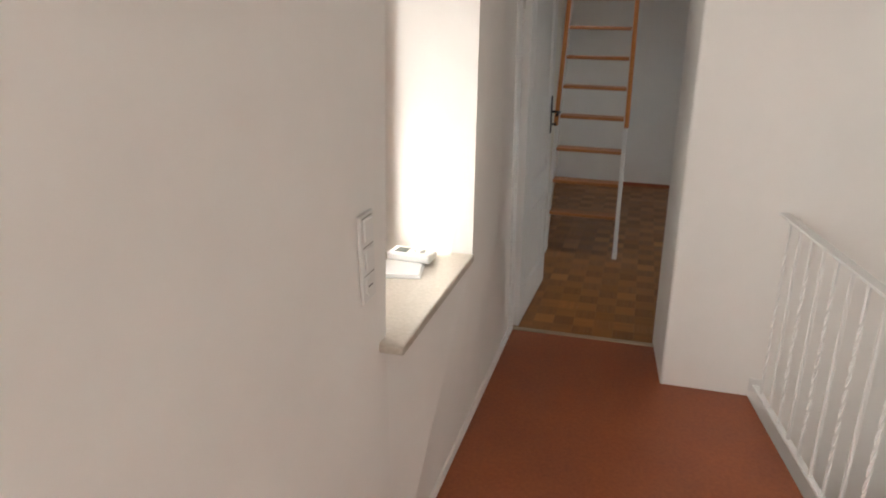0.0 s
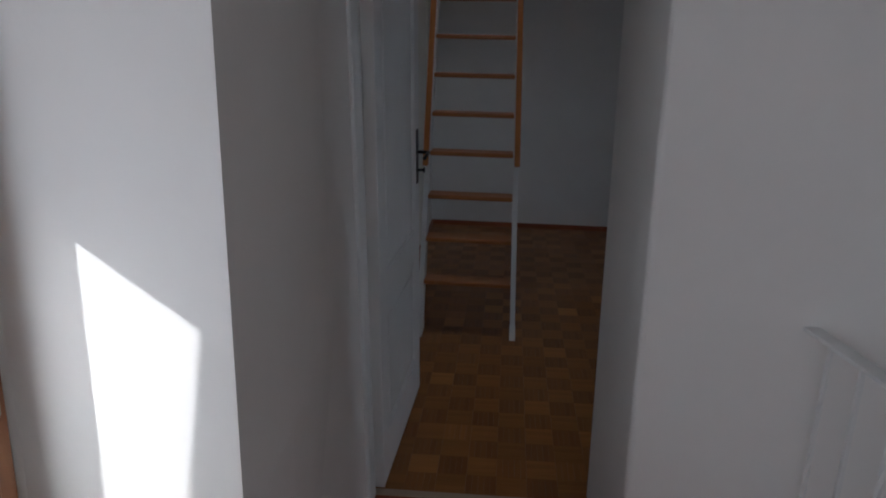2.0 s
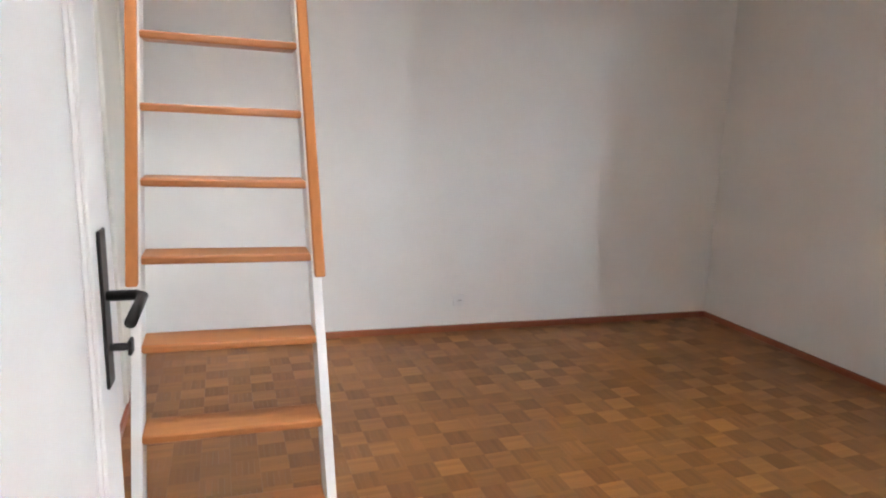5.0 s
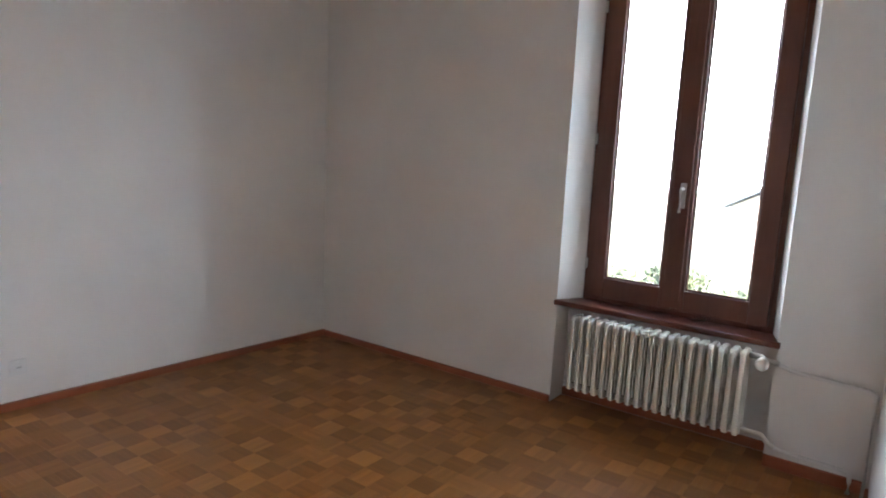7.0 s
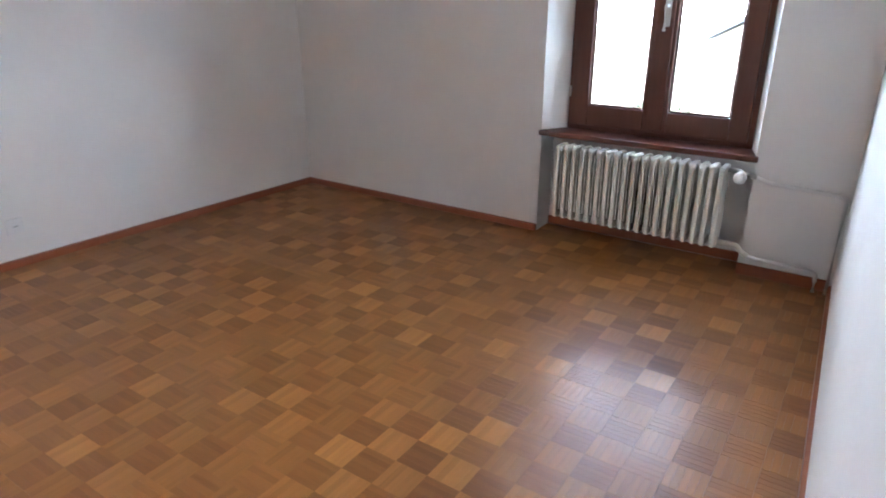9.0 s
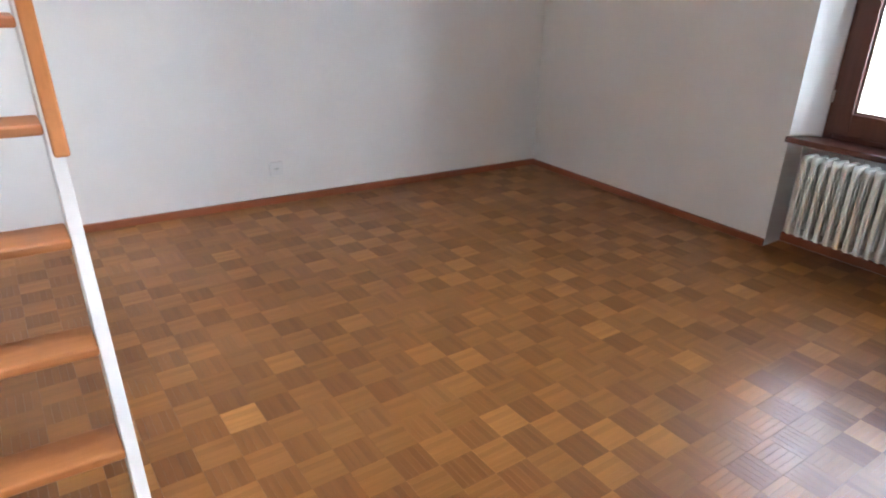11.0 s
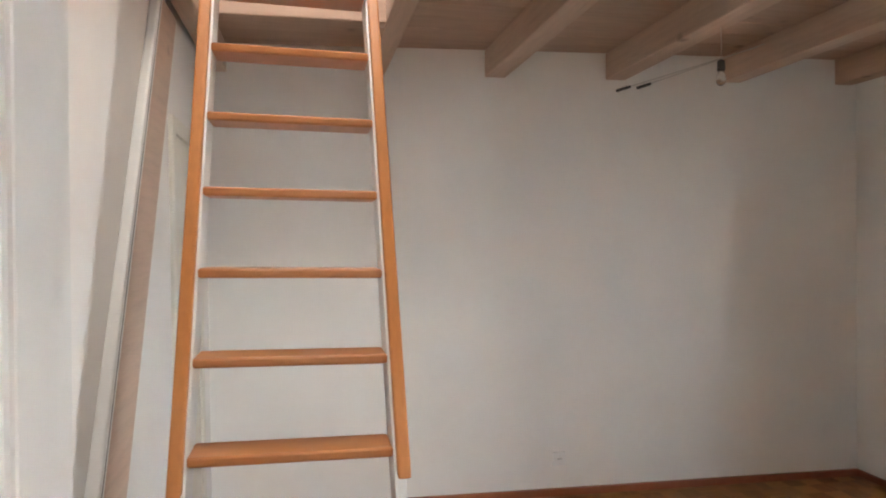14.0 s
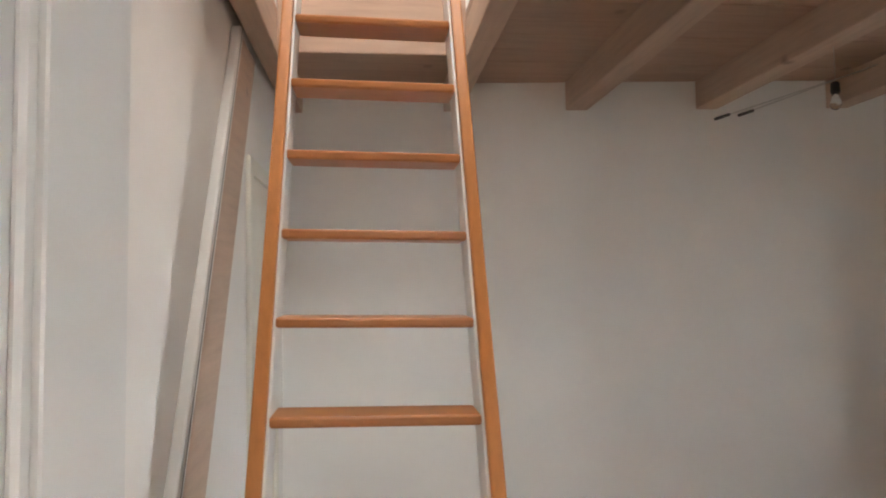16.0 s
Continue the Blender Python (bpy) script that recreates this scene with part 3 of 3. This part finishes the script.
# ---- cable lamp under the beams ----
cable = thing("cable_lamp", (2.4, 2.95, 2.5), "two thin tensioned lamp cables with clips below the beams", "lamp cable")
for dy, dx in ((0.0, 0.0), (-0.07, 0.07)):
    b = tube(bmesh.new(), [(2.864, 3.45 + dy, 2.655), (1.78 + dx, 3.04 + dy, 2.275)], 0.003, 6)
    bmesh.ops.translate(b, verts=b.verts, vec=-cable.location)
    w = part("wire", b, CHROME, cable)
    b = tube(bmesh.new(), [(1.86 + dx, 3.07 + dy, 2.303), (1.775 + dx, 3.038 + dy, 2.273)], 0.007, 8)
    bmesh.ops.translate(b, verts=b.verts, vec=-cable.location)
    part("clip", b, DARK, w, "dark clamp at the cable's end")


def bulb_lamp(x, y, z, ztop):
    ob = thing("hanging_bulb", (x, y, ztop), "bare clear bulb in a black socket hanging from a cord", "lamp", "bare bulbs")
    h = z - ztop
    part("cord", tube(bmesh.new(), [(0, 0, 0), (0.002, 0, h * 0.4), (0, 0, h + 0.05)], 0.0016, 6), CHROME, ob)
    part("socket", lathe(bmesh.new(), [(0.006, h + 0.052), (0.017, h + 0.045), (0.019, h + 0.005), (0.016, h)], (0, 0, 0), 14), DARK, ob, "black lamp socket", True)
    part("bulb", lathe(bmesh.new(), [(0.012, h), (0.016, h - 0.015), (0.021, h - 0.032), (0.023, h - 0.045), (0.018, h - 0.06), (0.006, h - 0.068)], (0, 0, 0), 16), GLASS, ob, "clear glass bulb", True)
    return ob


bulb_lamp(2.187, 2.82, 2.33, ZB)
bulb_lamp(2.32, 2.04, 2.32, ZC)

# ---- side wall: sloping rail with shadow band, cupboard, further door ----
def ly(z):
    return 1.945 + 0.53 * (z - 1.05)


def sloped(d0, d1, t0, t1, z0, z1, bev):
    b = boxm(t0, t1, d0, d1, z0, z1, bev, 2)
    for v in b.verts:
        v.co = Vector((v.co.x, ly(v.co.z) - ly(1.2) + v.co.y, v.co.z - 1.2))
    return b


wall_rail = thing("wall_shade_band", (XL, ly(1.2), 1.2), "white edge rail sloping up the wall with the ladder's shadow added as a board", "stair board")
# flat board added in the colour of the ladder's shadow on the wall
part("board", sloped(0.062, 0.40, 0.0, 0.014, 0.052, 2.525, 0.003), LIMED_Y, wall_rail, "thin brown-beige board standing in for the ladder's shadow")
part("rail", sloped(0.0, 0.060, 0.0, 0.034, 0.052, 2.525, 0.008), WHITE, wall_rail, "white painted edge rail")
# grey strip laid on the rail to paint the dark shadow gap
part("shade_gap_line", sloped(0.026, 0.032, 0.0345, 0.036, 0.06, 2.52, 0.0), GREYLINE, wall_rail)

cup = thing("wall_cupboard", (XL, 1.3, 0.8), "white flush wall cupboard door with a plain casing", "cupboard", kind="structure")
cpz = -0.8
bm = bmesh.new()
box(bm, 0.0, 0.014, -0.30, 0.355, 1.606 + cpz, 1.665 + cpz, 0.004)
box(bm, 0.0, 0.014, 0.30, 0.355, 0.05 + cpz, 1.604 + cpz, 0.004)
box(bm, 0.0, 0.014, -0.30, -0.245, 0.05 + cpz, 1.604 + cpz, 0.004)
part("casing", bm, WHITE, cup)
part("door", boxm(0.0, 0.006, -0.24, 0.295, 0.05 + cpz, 1.60 + cpz, 0.002), WHITE, cup)
part("knob", lathe(bmesh.new(), [(0.007, 0.006), (0.010, 0.016), (0.008, 0.022)], (0, 0.27, 1.2 + cpz), 12, "x"), CHROME, cup, "small metal knob", True)

d2 = thing("side_door", (XL, 3.34, 0.076), "white painted door in the side wall, closed", "door", kind="structure")
bm = bmesh.new()
box(bm, 0.0, 0.02, -0.36, -0.29, 0.0, 2.02, 0.004)
box(bm, 0.0, 0.02, 0.29, 0.36, 0.0, 2.02, 0.004)
box(bm, 0.0, 0.02, -0.288, 0.288, 1.95, 2.02, 0.004)
part("casing", bm, CREAM, d2)
part("leaf", boxm(0.0, 0.008, -0.288, 0.288, 0.0, 1.946, 0.002), CREAM, d2)

# ---- hall window, sill and what lies there ----
hw = thing("window_2", (-0.30, -1.63, 0.9), "brown wooden hall window flooded with sunlight", "window", kind="structure")


def hpart(name, bm, mat, parent=hw, label="", smooth=False):
    for v in bm.verts:
        v.co.y += 0.09 * (v.co.z - 0.9)
    bmesh.ops.translate(bm, verts=bm.verts, vec=-hw.location)
    return part(name, bm, mat, parent, label, smooth)


HY_0, HY_1 = -1.925, -1.285
bm = bmesh.new()
for a in ((HY_0, HY_0 + 0.05, 0.905, 2.045), (HY_1 - 0.04, HY_1, 0.905, 2.045), (HY_0 + 0.05, HY_1 - 0.04, 0.905, 0.945), (HY_0 + 0.05, HY_1 - 0.04, 1.99, 2.045)):
    box(bm, -0.335, -0.272, *a, 0.004)
hpart("window_frame", bm, HALLWOOD)
bm = bmesh.new()
for a in ((HY_0 + 0.052, HY_0 + 0.10, 0.947, 1.988), (HY_1 - 0.072, HY_1 - 0.042, 0.947, 1.988), (HY_0 + 0.10, HY_1 - 0.072, 0.947, 1.0), (HY_0 + 0.10, HY_1 - 0.072, 1.93, 1.988)):
    box(bm, -0.325, -0.262, *a, 0.005, 2)
sash = hpart("sash", bm, HALLWOOD)
pane = hpart("pane", boxm(-0.298, -0.294, HY_0 + 0.10, HY_1 - 0.072, 1.0, 1.93), GLASS, sash, "clear glass pane")
pane.visible_shadow = False
bm = lathe(bmesh.new(), [(0.006, 0), (0.008, 0.004), (0.008, 0.066), (0.006, 0.07)], (-0.262, HY_1 - 0.036, 1.12), 8)
hpart("hinge", bm, CHROME, hw, "steel hinge", True)
structure("hall_sill", boxm(-0.27, 0.072, -2.01, -1.216, 0.87, 0.9, 0.006, 2), STONE, "beige stone window sill", "window sill")

# shutter added outside to block the sun beside the patch on the reveal
sh = thing("sun_slit_shutter", (-0.5, -1.95, 0.9), "orange wooden shutter added outside to narrow the sun patch", "shutter")
bm = bmesh.new()
for a in ((-2.10, -2.04, 0.8, 2.1), (-1.745, -1.665, 0.8, 2.1), (-2.04, -1.745, 0.8, 0.88), (-2.04, -1.745, 2.02, 2.1)):
    box(bm, -0.53, -0.49, *a, 0.003)
bmesh.ops.translate(bm, verts=bm.verts, vec=-sh.location)
part("frame", bm, SHUTTER, sh)
for i in range(22):
    zz = 0.885 + i * 0.0515
    bm = boxm(-0.528, -0.492, -2.04, -1.745, zz, zz + 0.054, 0.0)
    bmesh.ops.translate(bm, verts=bm.verts, vec=-sh.location)
    part("slat", bm, SHUTTER, sh)
# blind added outside; its lower edge sets the top of the sun patch
sb = thing("sun_patch_blind", (-0.5, -1.45, 1.69), "orange wooden blind added part way down outside to cut off the sun patch's top", "blind")
bm = boxm(-0.53, -0.49, -1.663, -1.25, 1.69, 2.1, 0.003)
bmesh.ops.translate(bm, verts=bm.verts, vec=-sb.location)
part("blind", bm, SHUTTER, sb)

dev = thing("thermostat", (-0.13, -1.365, 0.9135), "white plastic room thermostat with a grey display lying on papers", "thermostat")
dev.rotation_euler = (0, 0, radians(-4))
part("body", boxm(-0.085, 0.085, -0.042, 0.042, 0, 0.032, 0.009, 3), PLASTIC, dev)
part("display", boxm(-0.06, -0.012, -0.026, 0.022, 0.0322, 0.0338, 0.0005), LCD, dev, "grey display")
part("dial", lathe(bmesh.new(), [(0.021, 0.0322), (0.021, 0.040), (0.018, 0.043)], (0.032, 0, 0), 20), PLASTIC, dev, "round white dial")
bm = bmesh.new()
for k in range(3):
    box(bm, -0.008 + 0.0, 0.0, -0.022 + k * 0.016, -0.012 + k * 0.016, 0.0322, 0.0345, 0.001)
part("button", bm, PLASTIC, dev)
pp = thing("paper_sheet", (-0.14, -1.43, 0.9005), "white folded paper leaflet on the stone sill", "paper")
pp.rotation_euler = (0, 0, radians(12))
part("leaf", boxm(-0.075, 0.075, -0.11, 0.11, 0, 0.006, 0.001), PAPER, pp)
part("fold", boxm(-0.068, 0.070, -0.10, 0.10, 0.0062, 0.0122, 0.001), PAPER, pp)
bk = thing("booklet", (-0.12, -1.315, 0.9005), "white manual booklet under the thermostat", "booklet")
part("pages", boxm(-0.05, 0.06, -0.06, 0.035, 0, 0.010, 0.002), PAPER, bk)
part("cover", boxm(-0.052, 0.062, -0.062, 0.037, 0.0102, 0.0125, 0.0008), PAPER, bk)

sw = thing("wall_switch", (0.0, -2.075, 1.18), "white three-part wall switch and socket plate", "switch")
part("plate", boxm(0.0, 0.010, -0.042, 0.042, -0.118, 0.118, 0.004, 2), PLASTIC, sw)
for k, dz in enumerate((0.076, 0.0, -0.076)):
    if k < 2:
        part("rocker", boxm(0.0102, 0.016, -0.026, 0.026, dz - 0.028, dz + 0.028, 0.003, 2), PLASTIC, sw)
    else:
        s = part("socket", lathe(bmesh.new(), [(0.026, 0.0102), (0.026, 0.0125)], (0, 0, dz), 20, "x"), PLASTIC, sw)
        bm = bmesh.new()
        for dy in (-0.009, 0, 0.009):
            lathe(bm, [(0.003, 0.0126), (0.003, 0.0134)], (0, dy, dz), 8, "x")
        part("holes", bm, DARK, s)
    # grey line painted for the shadow along each upper edge
    bm = boxm(0.0102, 0.0108, -0.031, 0.031, dz + 0.031, dz + 0.0335)
    part("edge_shade", bm, GREYLINE, sw)

# ---- stair railing ----
rail = thing("stair_railing", (edge_x(-1.5), -1.5, 0), "white painted iron stair railing with plain and twisted bars", "railing")


def rl(bm):
    bmesh.ops.translate(bm, verts=bm.verts, vec=-rail.location)
    return bm


RZ = 0.94


def bar_pos(y):
    return edge_x(y) + 0.028


def skew_bar(y0, y1, w, z0, z1, dz=0.0):
    b = boxm(-w, w, y0, y1, z0, z1, 0.003, 2)
    for v in b.verts:
        v.co.x += bar_pos(v.co.y)
    return rl(b)


part("handrail", skew_bar(-5.2, -0.34, 0.021, RZ - 0.012, RZ), WHITE, rail)
part("bottom_rail", skew_bar(-5.2, -0.42, 0.014, 0.055, 0.067), WHITE, rail)
part("wall_plate", skew_bar(-0.42, YE - 0.001, 0.03, 0.03, 0.10), WHITE, rail)


def twisted(y):
    b = bmesh.new()
    n = 46
    rings = []
    for i in range(n + 1):
        z = 0.067 + (RZ - 0.079) * i / n
        f = i / n
        a = 0 if f < 0.12 else (f - 0.12) * 22 if f < 0.86 else 0.74 * 22
        rings.append([b.verts.new((bar_pos(y) + 0.0075 * math.cos(a + k * math.pi / 2 + 0.78), y + 0.0075 * math.sin(a + k * math.pi / 2 + 0.78), z)) for k in range(4)])
    for u, v in zip(rings, rings[1:]):
        for k in range(4):
            b.faces.new((u[k], u[(k + 1) % 4], v[(k + 1) % 4], v[k]))
    return rl(b)


y, i = -0.50, 0
while y > -5.1:
    if i % 2 == 0:
        part("bar", twisted(y), WHITE, rail, "twisted white bar")
    else:
        part("bar", rl(boxm(bar_pos(y) - 0.006, bar_pos(y) + 0.006, y - 0.006, y + 0.006, 0.067, RZ - 0.012, 0.001)), WHITE, rail)
    y -= 0.118
    i += 1
part("post", rl(boxm(bar_pos(-5.15) - 0.015, bar_pos(-5.15) + 0.015, -5.165, -5.135, 0.0, RZ - 0.012, 0.002)), WHITE, rail)

# ---- outside ----
# glowing backdrop added to boost sky light through the window and floor glare
hz, hnt, hb = material("sky_glow", (0.8, 0.8, 0.8), 1.0)
hb.inputs["Emission Color"].default_value = (0.76, 0.89, 1.0, 1)
hb.inputs["Emission Strength"].default_value = 2.9
bm = bmesh.new()
prev = None
for k in range(17):
    a = radians(-85 + 10 * k)
    cur = [bm.verts.new((95 * math.cos(a), 95 * math.sin(a), z)) for z in (-4.0, 55.0)]
    if prev:
        bm.faces.new((prev[0], cur[0], cur[1], prev[1]))
    prev = cur
structure("backdrop_sky_glow", bm, hz, "glowing backdrop added to brighten the sky in the distance", "backdrop")
bm = bmesh.new()
bmesh.ops.create_grid(bm, x_segments=8, y_segments=8, size=900)
for v in bm.verts:
    v.co.z = -3.6
structure("ground", bm, GROUND, "sunlit ground outside", "ground")


def house(x, y, w, d, h, turn):
    ob = thing("house", (x, y, -3.6), "pale neighbouring house with a grey tiled gable roof", "house")
    ob.rotation_euler = (0, 0, turn)
    part("wall", boxm(-d / 2, d / 2, -w / 2, w / 2, 0, h), FACADE, ob)
    b = bmesh.new()
    for s in (-1, 1):
        pts = [(s * (d / 2 + 0.6), h - 0.25), (0, h + d * 0.28), (0, h + d * 0.28 + 0.18), (s * (d / 2 + 0.6), h - 0.07)]
        lo = [b.verts.new((px, -w / 2 - 0.6, pz)) for px, pz in pts]
        hi = [b.verts.new((px, w / 2 + 0.6, pz)) for px, pz in pts]
        b.faces.new(lo)
        b.faces.new(hi)
        for i in range(4):
            b.faces.new((lo[i], lo[(i + 1) % 4], hi[(i + 1) % 4], hi[i]))
    roof = part("roof", b, ROOFTILE, ob)
    part("chimney", boxm(-0.3, 0.3, -0.3, 0.3, h + d * 0.2, h + d * 0.28 + 1.1), FACADE, roof)
    for s in (-1, 1):
        b = bmesh.new()
        tri = [(-d / 2 + 0.02, h), (d / 2 - 0.02, h), (0, h + d * 0.27)]
        lo = [b.verts.new((px, s * (w / 2 - 0.2), pz)) for px, pz in tri]
        hi = [b.verts.new((px, s * w / 2, pz)) for px, pz in tri]
        b.faces.new(lo)
        b.faces.new(hi)
        for i in range(3):
            b.faces.new((lo[i], lo[(i + 1) % 3], hi[(i + 1) % 3], hi[i]))
        part("gable", b, FACADE, ob)
    for yy in (-w / 4, w / 4):
        for zz in (0.9, 3.5):
            if zz + 1.2 < h:
                wd = part("window", boxm(-d / 2 - 0.04, -d / 2 - 0.005, yy - 0.55, yy + 0.55, zz, zz + 1.3), WHITE, ob)
                part("pane", boxm(-d / 2 - 0.06, -d / 2 - 0.042, yy - 0.45, yy + 0.45, zz + 0.1, zz + 1.2), SHADE, wd)
    return ob


house(33.0, 2.4, 8.0, 7.8, 3.1, math.pi / 2)

rs = random.Random(11)


def shrub(x, y, r, h):
    ob = thing("shrub", (x, y, -3.6), "green garden shrub outside the window", "shrub", "shrubs outside")
    b = bmesh.new()
    for k in range(5):
        a = k * 1.26 + rs.random()
        tube(b, [(0, 0, 0), (0.25 * r * math.cos(a), 0.25 * r * math.sin(a), h * 0.4), (0.6 * r * math.cos(a), 0.6 * r * math.sin(a), h * 0.8)], 0.035, 5)
    part("trunk", b, GROUND, ob)
    verts, faces = [], []
    for k in range(900):
        a, q = rs.random() * math.tau, rs.random() ** 0.5
        zz = rs.uniform(0.15, 1.0)
        rr = r * q * math.sqrt(max(0.05, 1 - (zz - 0.55) ** 2 * 3.2)) * (0.85 + 0.25 * math.sin(3 * a + x))
        c = Vector((rr * math.cos(a), rr * math.sin(a), h * zz))
        u = Vector((rs.gauss(0, 1), rs.gauss(0, 1), rs.gauss(0, 1))).normalized() * rs.uniform(0.08, 0.17)
        v = u.orthogonal().normalized() * u.length * 0.6
        n = len(verts)
        verts += [c - u, c + v, c + u, c - v]
        faces.append((n, n + 1, n + 2, n + 3))
    me = bpy.data.meshes.new("crown")
    me.from_pydata(verts, [], faces)
    me.materials.append(LEAF)
    cr = new("crown", me)
    cr.parent = ob


for p in ((19.0, 5.6, 1.2, 1.1), (20.0, 7.8, 1.5, 1.4), (21.0, 4.2, 1.0, 1.0), (23.0, 6.6, 1.2, 1.2), (21.5, 10.0, 1.4, 1.3)):
    shrub(*p)

# ---- parquet ----
floor = structure("floor_room", boxm(XL - 0.2, 3.96, -0.012, 4.05, -0.2, -0.006), JOINT, "worn honey-brown oak mosaic parquet floor", "floor")
BL, NS = 0.12, 5
SW = BL / NS


def block_mesh(name, along_x, x0, x1, y0, y1, mat):
    """One parquet square of five strips, cut to its own extent."""
    verts, faces = [], []
    for k in range(NS):
        a0, a1 = k * SW - BL / 2 + 0.0001, (k + 1) * SW - BL / 2 - 0.0001
        s0, s1 = -BL / 2 + 0.0002, BL / 2 - 0.0002
        xs = (s0, s1, a0, a1) if along_x else (a0, a1, s0, s1)
        xa, xb, ya, yb = max(xs[0], x0), min(xs[1], x1), max(xs[2], y0), min(xs[3], y1)
        if xb - xa < 0.002 or yb - ya < 0.002:
            continue
        n = len(verts)
        e = 0.00025
        verts += [(xa, ya, -0.006), (xb, ya, -0.006), (xb, yb, -0.006), (xa, yb, -0.006),
                  (xa, ya, -0.0012), (xb, ya, -0.0012), (xb, yb, -0.0012), (xa, yb, -0.0012),
                  (xa + e, ya + e, 0), (xb - e, ya + e, 0), (xb - e, yb - e, 0), (xa + e, yb - e, 0)]
        for o in (0, 4):
            for j in range(4):
                faces.append((n + o + j, n + o + (j + 1) % 4, n + o + 4 + (j + 1) % 4, n + o + 4 + j))
        faces.append((n + 8, n + 9, n + 10, n + 11))
    return verts, faces


def to_mesh(name, verts, faces, mat):
    me = bpy.data.meshes.new(name)
    me.from_pydata(verts, [], faces)
    me.materials.append(mat)
    return me


H2 = BL / 2
full = {}
for ax in (True, False):
    v, f = block_mesh("block", ax, -H2, H2, -H2, H2, None)
    full[ax] = to_mesh("parquet_block", v, f, PARQUET_X if ax else PARQUET_Y)
rest = {True: ([], []), False: ([], [])}
cells = []
ix = 0
x = XL
FX1, FY0, FY1 = 3.945, 0.023, 4.05
while x < FX1:
    y, iy = FY0, 0
    while y < FY1:
        cx, cy = x + H2, y + H2
        x1 = min(H2, FX1 - cx)
        y1 = min(H2, FY1 - cy)
        whole = x1 >= H2 - 1e-6 and y1 >= H2 - 1e-6
        lim = XW - 0.015 if not (0.66 < cy < 1.78) else FX1
        if cx - H2 < lim and cy - H2 < back_y(cx):
            cells.append(((cx - 1.2) ** 2 + (cy - 1.2) ** 2, cx, cy, (ix + iy) % 2 == 0, x1, y1, whole))
        y += BL
        iy += 1
    x += BL
    ix += 1
cells.sort(key=lambda c: c[0])
count = 0
for _, cx, cy, ax, x1, y1, whole in cells:
    if whole and count < 300:
        ob = new("parquet_block", full[ax])
        ob.location = (cx, cy, 0)
        ob.parent = floor
        count += 1
    else:
        v, f = block_mesh("block", ax, -H2, x1, -H2, y1, None)
        vs, fs = rest[ax]
        n = len(vs)
        vs += [(a + cx, b + cy, c) for a, b, c in v]
        fs += [tuple(i + n for i in q) for q in f]
for ax in (True, False):
    ob = new("parquet_field", to_mesh("parquet_field", *rest[ax], PARQUET_X if ax else PARQUET_Y))
    ob.parent = floor
    ob["kind"] = "stuff"
